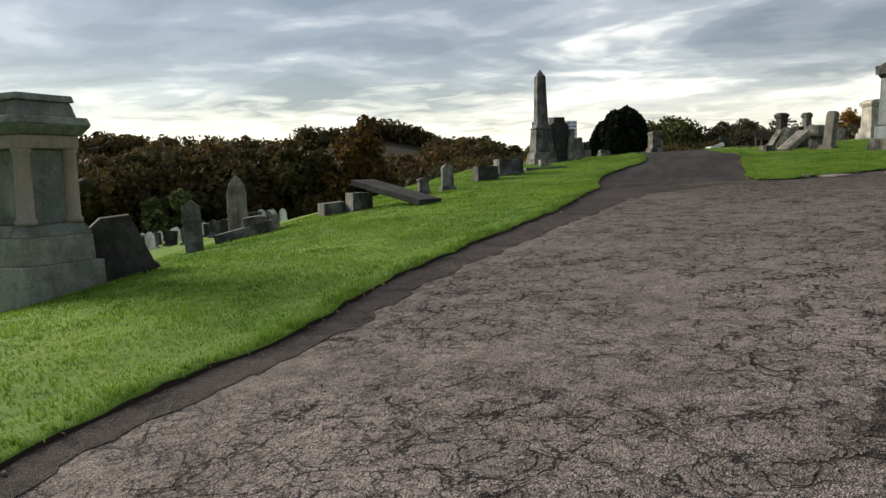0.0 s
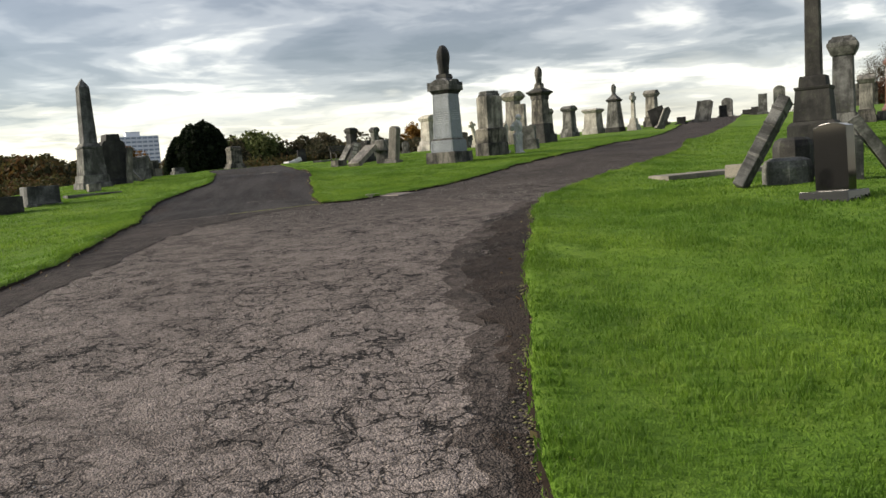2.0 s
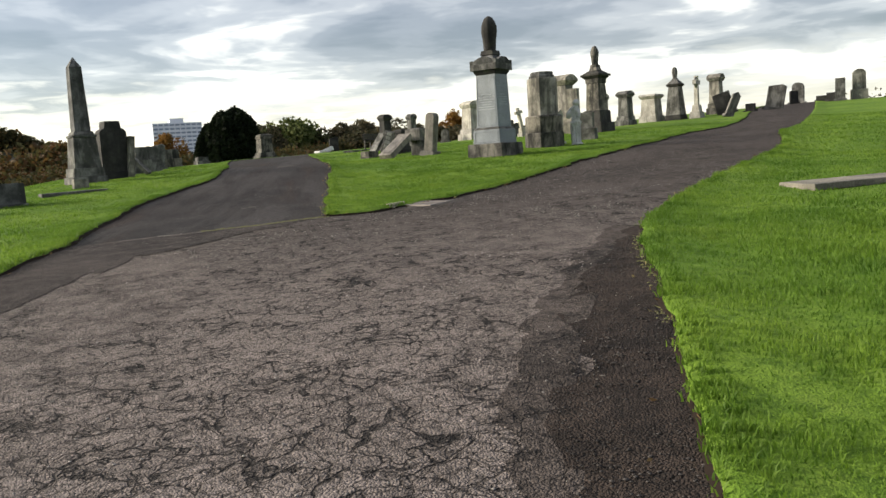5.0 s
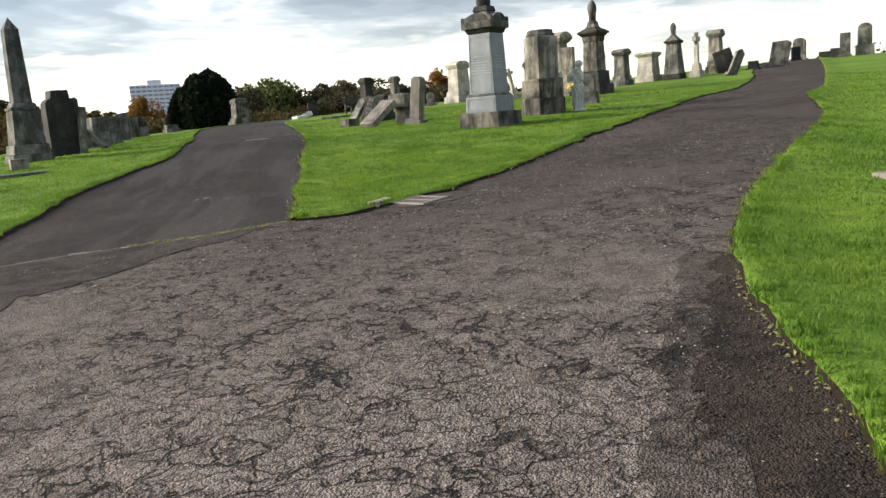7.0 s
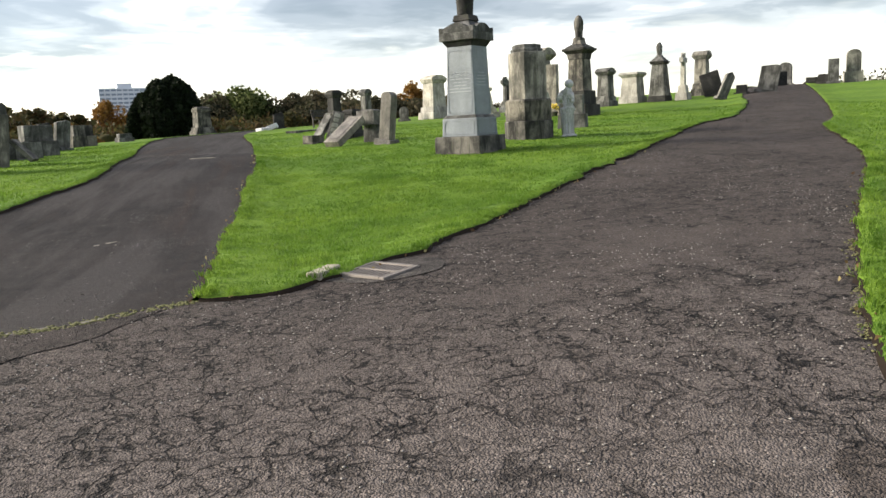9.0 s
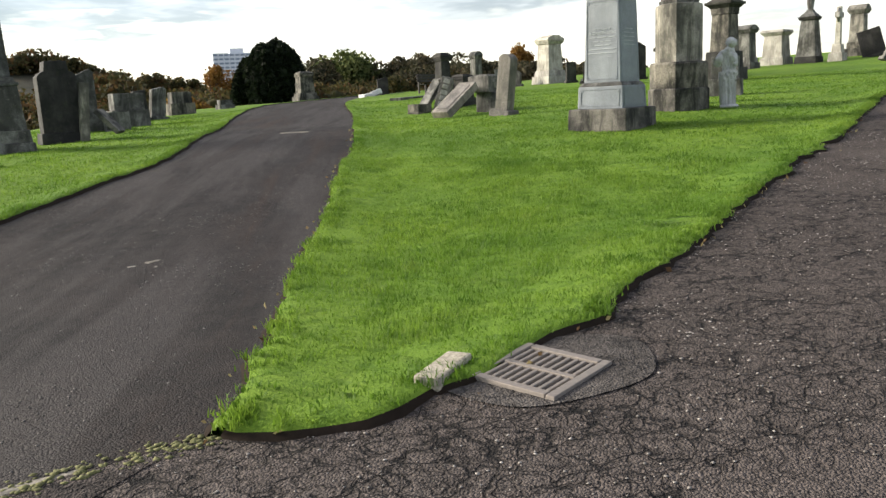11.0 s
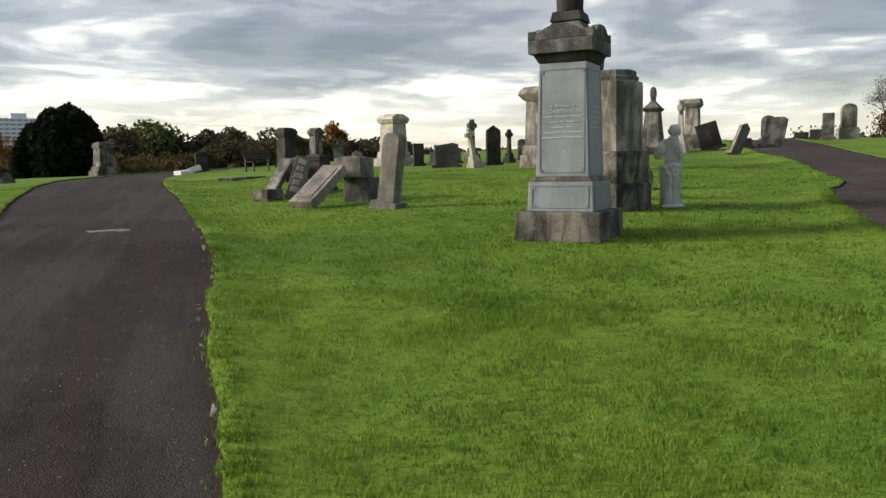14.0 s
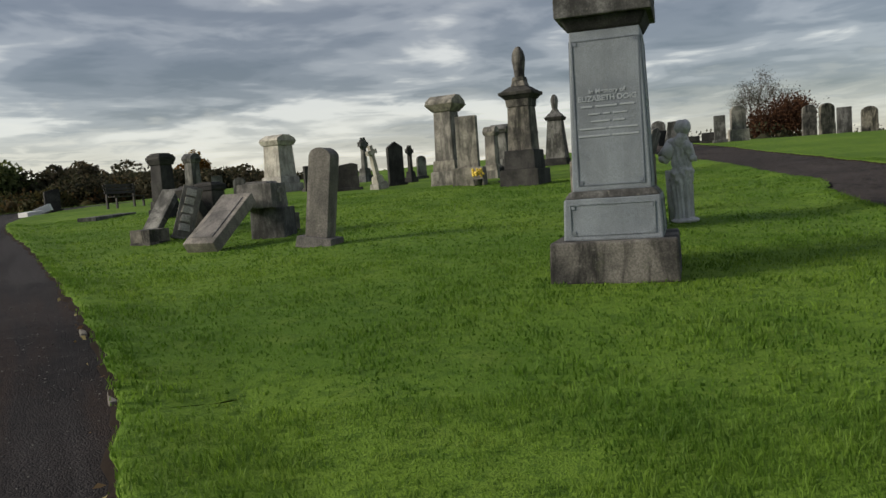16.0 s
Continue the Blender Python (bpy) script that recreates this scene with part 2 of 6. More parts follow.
LEAF_RUSSET = foliage("russet_leaves", [(0.3, (0.04, 0.022, 0.014)), (0.5, (0.08, 0.036, 0.02)), (0.7, (0.12, 0.06, 0.03))], 0.5, 0.5)


def ground_material():
    m, t, b = material("lawn", 0.9)
    pos = t.nodes.new("ShaderNodeNewGeometry").outputs["Position"]
    big = noise_tex(t, pos, 0.35, 4, 0.6)
    mid = noise_tex(t, mapped(t, pos, (1, 1, 0.2)), 2.4, 5, 0.65, 0.3)
    fine = noise_tex(t, pos, 70, 2, 0.7)
    col = mixc(t, ramp(t, big, [(0.35, (0, 0, 0)), (0.65, (1, 1, 1))]), (0.105, 0.195, 0.021), (0.16, 0.262, 0.03))
    col = mixc(t, mth(t, "MULTIPLY", ramp(t, mid, [(0.5, (0, 0, 0)), (0.72, (1, 1, 1))]), 0.5), col, (0.19, 0.27, 0.044))
    tuft = noise_tex(t, pos, 7.0, 4, 0.65, 0.3)
    col = mixc(t, ramp(t, tuft, [(0.36, (0.6, 0.6, 0.6)), (0.52, (0, 0, 0))]), col, (0.055, 0.12, 0.012))
    col = mixc(t, ramp(t, fine, [(0.3, (0.5, 0.5, 0.5)), (0.55, (0, 0, 0))]), col, (0.06, 0.12, 0.014))
    # rough woodland floor far out
    com = t.nodes.new("ShaderNodeVectorMath")
    com.operation = "LENGTH"
    t.links.new(pos, com.inputs[0])
    far = ramp(t, mth(t, "DIVIDE", com.outputs["Value"], 400.0), [(0.22, (0, 0, 0)), (0.29, (1, 1, 1))])
    wood = ramp(t, noise_tex(t, pos, 0.03, 8, 0.7), [(0.35, (0.012, 0.016, 0.009)), (0.5, (0.028, 0.028, 0.016)), (0.65, (0.05, 0.042, 0.024))])
    col = mixc(t, far, col, wood)
    t.links.new(col, b.inputs["Base Color"])
    b.inputs["Specular IOR Level"].default_value = 0.15
    bump(t, b, mth(t, "ADD", mid, fine), 0.6, 0.03)
    return m


LAWN = ground_material()


def blade_material():
    m, t, b = material("grass_blades", 0.6)
    geo = t.nodes.new("ShaderNodeNewGeometry")
    pos = geo.outputs["Position"]
    big = noise_tex(t, pos, 0.35, 4, 0.6)
    mid = noise_tex(t, pos, 2.4, 5, 0.65, 0.3)
    col = mixc(t, ramp(t, big, [(0.35, (0, 0, 0)), (0.65, (1, 1, 1))]), (0.122, 0.23, 0.026), (0.2, 0.318, 0.038))
    col = mixc(t, mth(t, "MULTIPLY", ramp(t, mid, [(0.52, (0, 0, 0)), (0.74, (1, 1, 1))]), 0.5), col, (0.24, 0.3, 0.06))
    tuft = noise_tex(t, pos, 5.0, 4, 0.65, 0.3)
    col = mixc(t, ramp(t, tuft, [(0.36, (0.7, 0.7, 0.7)), (0.52, (0, 0, 0))]), col, (0.065, 0.145, 0.014))
    patch = noise_tex(t, pos, 1.1, 3, 0.6, 0.5)
    col = mixc(t, ramp(t, patch, [(0.34, (0.8, 0.8, 0.8)), (0.52, (0, 0, 0))]), col, (0.07, 0.155, 0.015))
    col = mixc(t, ramp(t, geo.outputs["Random Per Island"], [(0.0, (0.65, 0.65, 0.65)), (0.4, (0, 0, 0)), (0.93, (0, 0, 0)), (1.0, (0.4, 0.4, 0.4))]), col, (0.068, 0.135, 0.013))
    t.links.new(col, b.inputs["Base Color"])
    b.inputs["Specular IOR Level"].default_value = 0.25
    tr = t.nodes.new("ShaderNodeBsdfTranslucent")
    t.links.new(col, tr.inputs[0])
    mx = nd(t, "ShaderNodeMixShader", Fac=0.45)
    t.links.new(b.outputs[0], mx.inputs[1])
    t.links.new(tr.outputs[0], mx.inputs[2])
    t.links.new(mx.outputs[0], t.nodes["Material Output"].inputs[0])
    return m


BLADE = blade_material()


def tarmac(name, light, dark, cracks, grit, gloss=0.2, rough=0.95, relief=1.0, patched=False, tracked=False):
    m, t, b = material(name, rough)
    pos = t.nodes.new("ShaderNodeNewGeometry").outputs["Position"]
    big = noise_tex(t, pos, 0.5, 5, 0.6, 0.4)
    mid = noise_tex(t, pos, 4.0, 5, 0.65, 0.2)
    agg = t.nodes.new("ShaderNodeTexVoronoi")
    agg.inputs["Scale"].default_value = 100.0
    t.links.new(pos, agg.inputs["Vector"])
    col = mixc(t, ramp(t, big, [(0.32, (0, 0, 0)), (0.68, (1, 1, 1))]), dark, light)
    col = mixc(t, mth(t, "MULTIPLY", ramp(t, mid, [(0.42, (0, 0, 0)), (0.62, (1, 1, 1))]), 0.45), col, tuple(c * 1.35 for c in light))
    if patched:
        # the colour turns darker along the upper stretch of the road
        sep = t.nodes.new("ShaderNodeSeparateXYZ")
        t.links.new(pos, sep.inputs[0])
        along = mth(t, "DIVIDE", mth(t, "ADD", mth(t, "ADD", sep.outputs[1], mth(t, "MULTIPLY", sep.outputs[0], 0.5)), mth(t, "MULTIPLY", big, 8.0)), 40.0)
        uphill = ramp(t, along, [(0.22, (0, 0, 0)), (0.36, (0.2, 0.2, 0.2)), (0.62, (0.85, 0.85, 0.85))])
        col = mixc(t, uphill, col, (0.06, 0.049, 0.044))
    if tracked:
        # wheels have polished two pale bands; mud dries between them
        turned = t.nodes.new("ShaderNodeMapping")
        turned.inputs["Rotation"].default_value = (0, 0, radians(18))
        t.links.new(pos, turned.inputs["Vector"])
        lengthways = mapped(t, turned.outputs[0], (1.1, 0.08, 1.0))
        band = noise_tex(t, lengthways, 1.6, 4, 0.55, 0.25)
        col = mixc(t, ramp(t, band, [(0.44, (0, 0, 0)), (0.6, (0.85, 0.85, 0.85))]), col, (0.052, 0.046, 0.044))
        col = mixc(t, ramp(t, band, [(0.32, (0.6, 0.6, 0.6)), (0.44, (0, 0, 0))]), col, (0.045, 0.028, 0.02))
    sepc = t.nodes.new("ShaderNodeSeparateColor")
    t.links.new(agg.outputs["Color"], sepc.inputs[0])
    chips = ramp(t, sepc.outputs[0], [(0.0, (0.45, 0.45, 0.45)), (0.5, (0.95, 0.95, 0.95)), (0.9, (1.1, 1.08, 1.06)), (1.0, (1.5, 1.47, 1.44))], "LINEAR")
    col = mixc(t, grit, col, chips, "MULTIPLY")
    # cracked plates: two sizes of cells, with wandering edges
    warp = t.nodes.new("ShaderNodeTexNoise")
    warp.inputs["Scale"].default_value, warp.inputs["Detail"].default_value = 5.0, 4.0
    t.links.new(pos, warp.inputs["Vector"])
    bent = t.nodes.new("ShaderNodeVectorMath")
    bent.operation = "MULTIPLY_ADD"
    t.links.new(warp.outputs["Color"], bent.inputs[0])
    bent.inputs[1].default_value = (0.34, 0.34, 0.34)
    t.links.new(pos, bent.inputs[2])
    height = mth(t, "MULTIPLY", agg.outputs["Distance"], -0.5)
    where = ramp(t, noise_tex(t, pos, 0.45, 3, 0.6), [(0.33, (0.12, 0.12, 0.12)), (0.52, (1, 1, 1))])
    for size, width, deep in ((1.7, 0.015, 0.85), (4.6, 0.032, 0.95), (10.0, 0.05, 0.6)):
        v = t.nodes.new("ShaderNodeTexVoronoi")
        v.feature = "DISTANCE_TO_EDGE"
        v.inputs["Scale"].default_value = size
        t.links.new(bent.outputs[0], v.inputs["Vector"])
        ragged = mth(t, "ADD", v.outputs["Distance"], mth(t, "MULTIPLY", mth(t, "SUBTRACT", mid, 0.5), 0.12))
        line = ramp(t, mth(t, "DIVIDE", ragged, width), [(0.15, (1, 1, 1)), (1.0, (0, 0, 0))])
        line = mth(t, "MULTIPLY", mth(t, "MULTIPLY", line, where), cracks * deep)
        col = mixc(t, line, col, (0.012, 0.011, 0.011))
        height = mth(t, "SUBTRACT", height, mth(t, "MULTIPLY", line, 1.2))
    pits = noise_tex(t, pos, 14.0, 4, 0.7)
    worn = mth(t, "MULTIPLY", mth(t, "MULTIPLY", ramp(t, pits, [(0.55, (0, 0, 0)), (0.63, (1, 1, 1))]), where), cracks * 0.45)
    col = mixc(t, worn, col, (0.025, 0.023, 0.022))
    height = mth(t, "SUBTRACT", height, mth(t, "MULTIPLY", worn, 0.7))
    t.links.new(col, b.inputs["Base Color"])
    b.inputs["Specular IOR Level"].default_value = gloss
    bump(t, b, height, relief, 0.025)
    return m


ROADM = tarmac("cracked_old_tarmac", (0.295, 0.255, 0.235), (0.16, 0.136, 0.124), 0.95, 0.95, patched=True)
LANEM = tarmac("smooth_dark_tarmac", (0.032, 0.026, 0.024), (0.0135, 0.0118, 0.0112), 0.2, 0.95, 0.17, 0.8, 0.5, tracked=True)
GRAVM = tarmac("dark_gravel_and_soil", (0.06, 0.045, 0.037), (0.016, 0.0125, 0.011), 0.3, 0.95)
SOIL = plain("dark_soil", (0.022, 0.016, 0.012), 1.0, 0, 0.4, 25)
SOIL.node_tree.nodes["Principled BSDF"].inputs["Specular IOR Level"].default_value = 0.1
GUTTERCHIP = stone("dark_gutter_stones", (0.09, 0.08, 0.073), (0.028, 0.025, 0.022), stained=0.0, moss=0.0, lichen=0.05)
LANECHIP = stone("dull_lane_chips", (0.2, 0.185, 0.17), (0.07, 0.063, 0.057), stained=0.0, moss=0.0, lichen=0.1)
STONECHIP = stone("grey_stone_chips", (0.4, 0.37, 0.34), (0.16, 0.145, 0.13), stained=0.0, moss=0.0)
LEAFLIT = foliage("fallen_leaves", [(0.2, (0.1, 0.06, 0.03)), (0.5, (0.22, 0.15, 0.07)), (0.8, (0.35, 0.3, 0.14))], 0.9, 2.0)
MOSS = plain("yellow_moss", (0.15, 0.15, 0.06), 0.95, 0, 0.4, 30)


# ---------- the lie of the land ----------
def soft(u):
    return np.logaddexp(0.0, u)


def height_at(x, y):
    """Height of the ground: a hill that climbs ahead and to the right, a bank that falls to a valley on the left, a far ridge."""
    x, y = np.asarray(x, float), np.asarray(y, float)

    def mound(cx, cy, r):
        return np.exp(-((x - cx) ** 2 + (y - cy) ** 2) / (2 * r * r))

    z = -0.1069 + 0.0303 * x + 0.0772 * y - 0.0291 * 4 * soft((y - 16) / 4) - 0.0181 * 5 * soft((x - 9) / 5)
    z = z - 0.0327 * 10 * soft((y - 32) / 10) + 0.065 * 10 * soft((x - 28) / 10)
    z = z + 0.3107 * mound(10, 6, 3.5) + 0.0675 * mound(3, 30, 6) - 0.2566 * mound(7, 20, 3) - 0.14 * mound(13, 32, 3)
    bank = -4.6 + 0.255 * (y - 8) - 0.2 * 3 * soft((y - 28) / 3) - x
    z = z - 7 * (1 - np.exp(-0.3 * 1.5 * soft(bank / 1.5) / 7)) - 0.05 * 12 * soft((y - 66) / 12) - 0.2 * 3 * soft((x - 52) / 3) + 0.12 * 3 * soft((x - 60) / 3)
    z = z + 0.012 * np.sin(1.9 * x + 0.8 * np.sin(1.3 * y)) * np.sin(1.6 * y + 1.1 * np.sin(0.9 * x)) + 0.02 * np.sin(0.55 * x + 0.4 * y + 1.0) * np.sin(0.5 * y - 0.35 * x)
    # beyond the hill the slopes level out and rise to a ridge
    r = np.hypot(x - 6, y - 12)
    k = np.clip((r - 110) / 90, 0, 1)
    k = k * k * (3 - 2 * k)
    u = np.clip((r - 180) / 350, 0, 1)
    ridge = -7 + (21 - 13 * np.tanh((x - 10) / 60)) * u * u * (3 - 2 * u) * (1 + 0.18 * np.sin(np.arctan2(y, x) * 9) + 0.1 * np.sin(np.arctan2(y, x) * 23 + 1))
    return z * (1 - k) + ridge * k


def ground_z(x, y):
    return float(height_at(x, y))


def mesh_from(name, verts, faces, mat, smooth=True):
    me = bpy.data.meshes.new(name)
    me.from_pydata([tuple(map(float, v)) for v in verts], [], faces)
    me.materials.append(mat)
    if smooth:
        me.shade_smooth()
    return me


def build_ground():
    rings = [0.0, 0.4]
    while rings[-1] < 4000:
        rings.append(rings[-1] * 1.045 + 0.12)
    n = 224
    r = np.array(rings[1:])[:, None]
    a = np.linspace(0, 2 * np.pi, n, endpoint=False)[None, :]
    x, y = (6 + r * np.cos(a)).ravel(), (12 + r * np.sin(a)).ravel()
    verts = np.column_stack([x, y, height_at(x, y)])
    faces = []
    for i in range(len(rings) - 2):
        for j in range(n):
            k = (j + 1) % n
            faces.append((i * n + j, (i + 1) * n + j, (i + 1) * n + k, i * n + k))
    faces.append(tuple(range(n)))
    ob = new("ground", mesh_from("ground", verts, faces, LAWN))
    tagged(ob, "bright green mown lawn over a sloping hillside", "lawn", kind="structure")


build_ground()

ROAD_LEFT = [(-6.5, -14), (-4.4, -5), (-3.2, 0.6), (-2.15, 3.68), (-1.69, 4.74), (-1.09, 5.86), (-0.27, 8.0), (1.42, 11.4), (2.3, 13.6), (3.0, 15.4)]
SEAM = [(3.0, 15.4), (4.1, 15.6), (5.2, 15.37), (6.12, 15.5)]
ISLE_RIGHT = [(6.12, 15.5), (6.48, 15.31), (7.0, 15.4), (8.0, 15.83), (9.76, 17.06), (12.07, 18.6), (14.7, 20.22), (19.9, 24.0), (22.7, 25.3), (24.9, 26.9), (29.6, 30.6), (37, 37.2), (48, 46), (60, 54)]
ROAD_RIGHT = [(-1.6, -14), (-0.2, -5), (0.9, 0.6), (2.15, 3.11), (2.8, 4.25), (3.5, 5.35), (4.4, 6.65), (5.0, 7.55), (6.05, 8.9), (7.2, 10.5), (8.0, 11.35), (9.5, 12.57), (12.1, 14.35), (16.5, 17.24), (20.8, 21.0), (24.2, 23.2), (34.3, 31.0), (41, 36.4), (52, 45), (64, 52)]
LANE_LEFT = [(3.0, 15.4), (3.55, 18.3), (4.34, 21.28), (5.5, 23.7), (6.5, 25.7), (7.4, 29.3), (7.95, 31.5), (9.1, 37.5), (11.2, 46.5), (13.6, 52), (17.5, 58), (24, 64)]
LANE_RIGHT = [(6.12, 15.5), (6.47, 16.49), (7.14, 18.7), (7.74, 20.4), (8.64, 23.15), (9.15, 24.4), (10.0, 27.4), (11.5, 32.9), (13.3, 40.5), (15.2, 46.0), (18.5, 51.5), (26, 58)]


def smooth_line(pts, step=0.12):
    """A Catmull-Rom curve through the points, at even steps."""
    p = np.array([pts[0], *pts, pts[-1]], float)
    out = []
    for i in range(1, len(p) - 2):
        n = max(2, int(np.hypot(*(p[i + 1] - p[i])) / step))
        t = np.linspace(0, 1, n, endpoint=False)[:, None]
        out.append(0.5 * (2 * p[i] + (p[i + 1] - p[i - 1]) * t + (2 * p[i - 1] - 5 * p[i] + 4 * p[i + 1] - p[i + 2]) * t ** 2 + (3 * p[i] - p[i - 1] - 3 * p[i + 1] + p[i + 2]) * t ** 3))
    return np.vstack([*out, p[-1:]])


def ragged(line, size=0.035, seed=0.0):
    """Moves a line's points to and fro, as a worn edge wanders."""
    return np.array([(x + size * (noise.noise((x * 3.1, y * 3.1, seed)) + 0.6 * noise.noise((x * 9, y * 9, seed + 4))), y + size * (noise.noise((x * 3.1, y * 3.1, seed + 9)) + 0.6 * noise.noise((x * 9, y * 9, seed + 6)))) for x, y in line])


EDGE = {"road_left": ragged(smooth_line(ROAD_LEFT), 0.05, 1), "seam": ragged(smooth_line(SEAM), 0.02, 2), "isle": ragged(smooth_line(ISLE_RIGHT), 0.1, 3),
        "road_right": ragged(smooth_line(ROAD_RIGHT), 0.05, 4), "lane_left": ragged(smooth_line(LANE_LEFT), 0.04, 5), "lane_right": ragged(smooth_line(LANE_RIGHT), 0.06, 6)}


def inside(poly, x, y):
    """Which of the points lie in the polygon."""
    x, y = np.asarray(x, float), np.asarray(y, float)
    hit = np.zeros(x.shape, bool)
    px, py = poly[:, 0], poly[:, 1]
    for i in range(len(poly)):
        j = i - 1
        if py[i] != py[j]:
            cut = ((py[i] > y) != (py[j] > y)) & (x < (px[j] - px[i]) * (y - py[i]) / (py[j] - py[i]) + px[i])
            hit ^= cut
    return hit


ROAD_POLY = np.vstack([EDGE["road_left"][:-1], EDGE["seam"][:-1], EDGE["isle"], EDGE["road_right"][::-1]])
LANE_POLY = np.vstack([EDGE["lane_left"], EDGE["lane_right"][::-1], EDGE["seam"][::-1][1:-1]])


def sheet(name, poly, mat, lift, near=0.3, wave=0.006):
    """A surface that fills the polygon and follows the ground, at a small height over it."""
    from mathutils.geometry import delaunay_2d_cdt
    lo, hi = poly.min(0), poly.max(0)
    pts = [Vector(p) for p in poly]
    gx, gy = np.meshgrid(np.arange(lo[0], hi[0], near), np.arange(lo[1], hi[1], near))
    gx, gy = gx.ravel() + np.random.uniform(-0.08, 0.08, gx.size) * near, gy.ravel() + np.random.uniform(-0.08, 0.08, gy.size) * near
    keep = inside(poly, gx, gy)
    far = np.hypot(gx - 5, gy - 10) > 22
    keep &= ~far | ((np.arange(gx.size) % 7) == 0)
    pts += [Vector(p) for p in zip(gx[keep], gy[keep])]
    n = len(poly)
    vs, _, fs, *_ = delaunay_2d_cdt(pts, [], [list(range(n))], 1, 1e-5)
    vs = np.array([tuple(v) for v in vs])
    z = height_at(vs[:, 0], vs[:, 1]) + lift
    z += np.array([wave * noise.noise((a * 1.3, b * 1.3, 2.0)) for a, b in vs])
    return new(name, mesh_from(name, np.column_stack([vs, z]), [tuple(f) for f in fs], mat))


tagged(sheet("road", ROAD_POLY, ROADM, 0.022), "cracked grey-brown tarmac road climbing through the cemetery", "road", kind="structure")
tagged(sheet("road_lane", LANE_POLY, LANEM, 0.016), "smooth dark tarmac lane branching off the cracked road", "road", kind="structure")


def offset_line(line, d):
    g = np.gradient(line, axis=0)
    g /= np.maximum(np.hypot(g[:, 0], g[:, 1])[:, None], 1e-6)
    return line + d * np.column_stack([g[:, 1], -g[:, 0]])


TURF = [(-0.05, 0.004), (0.005, 0.05), (0.05, 0.068), (0.16, 0.058), (0.45, 0.022), (0.75, -0.01)]


def turf_edge(line, side, label):
    """A lip of turf along a road's edge: a raw soil face, then the raised sod sloping back to the lawn."""
    rows = TURF
    verts, faces = [], []
    line = line[::1]
    for k, (d, z) in enumerate(rows):
        p = offset_line(line, side * d)
        zz = height_at(p[:, 0], p[:, 1]) + z
        zz += np.array([0.018 * noise.noise((a * 4, b * 4, 3.0 + 0.3 * k)) * (0.3 < k < 4.5) for a, b in p])
        verts.append(np.column_stack([p, zz]))
    n = len(line)
    for k in range(len(rows) - 1):
        for i in range(n - 1):
            q = (k * n + i, k * n + i + 1, (k + 1) * n + i + 1, (k + 1) * n + i)
            faces.append(q if side < 0 else q[::-1])
    me = mesh_from("turf_edge", np.vstack(verts), faces, LAWN)
    me.materials.append(SOIL)
    idx = np.zeros(len(faces), np.int32)
    idx[: n - 1] = 1
    me.polygons.foreach_set("material_index", idx)
    tagged(new("turf_edge", me), label, "verge", kind="structure")


turf_edge(EDGE["road_left"], -1, "ragged turf edge beside the cracked road")
turf_edge(EDGE["road_right"], 1, "ragged turf edge beside the cracked road")
turf_edge(EDGE["isle"], -1, "ragged turf edge of the grass island")
turf_edge(EDGE["lane_left"], -1, "ragged turf edge beside the dark lane")
turf_edge(EDGE["lane_right"], 1, "ragged turf edge of the grass island")

# dark washed-out gutter of gravel and soil along the road's edge
GUTTER_IN = [(0.86, 0.9), (1.46, 2.0), (2.0, 3.2), (2.66, 4.25), (3.25, 5.25), (3.85, 6.25), (4.3, 7.15), (4.75, 8.15), (5.75, 9.35), (6.9, 10.5), (7.75, 11.25)]
GUTTER_OUT = [(0.98, 0.75), (1.62, 2.0), (2.18, 3.15), (2.8, 4.25), (3.5, 5.35), (4.4, 6.65), (5.0, 7.55), (6.05, 8.9), (7.2, 10.5), (7.85, 11.2)]
GUTTER = np.vstack([ragged(smooth_line(GUTTER_IN, 0.07), 0.16, 11), smooth_line(GUTTER_OUT, 0.1)[::-1]])
tagged(sheet("gutter", GUTTER, GRAVM, 0.03, 0.15, 0.02), "dark washed-out strip of gravel and soil beside the road", "gravel", kind="structure")

STAIN = np.vstack([ragged(offset_line(smooth_line(GUTTER_IN[2:], 0.07), -0.2), 0.14, 21), offset_line(smooth_line(GUTTER_IN[2:], 0.07), 0.12)[::-1]])
STAINM = tarmac("stained_tarmac", (0.115, 0.096, 0.086), (0.06, 0.05, 0.045), 0.8, 0.9)
tagged(sheet("road_stain", STAIN, STAINM, 0.0265, 0.15), "damp darker tarmac beside the washed-out strip", "road", kind="structure")

# smoother dark tarmac along the road's left margin and across the mouth of the lane
_m = EDGE["road_left"]
_m = _m[(_m[:, 1] > -6)]
_w = 0.35 + 0.28 * np.clip((_m[:, 1] - 6) / 5, 0, 1) + 1.0 * np.clip((_m[:, 1] - 11.5) / 4, 0, 1) ** 2
MARGIN = np.vstack([_m[:-1] + (0.02, 0), [(3.1, 15.33), (4.1, 15.5), (5.2, 15.28), (5.9, 15.36)], ragged(smooth_line([(5.5, 15.0), (4.7, 14.6), (4.0, 14.1)]), 0.1, 15), ragged(offset_line(_m[:-8], _w[:-8, None]), 0.13, 14)[::-1]])
tagged(sheet("road_margin", MARGIN, tarmac("patched_margin_tarmac", (0.075, 0.063, 0.058), (0.042, 0.035, 0.033), 0.5, 0.95), 0.027), "darker patched tarmac along the road margin", "road", kind="structure")


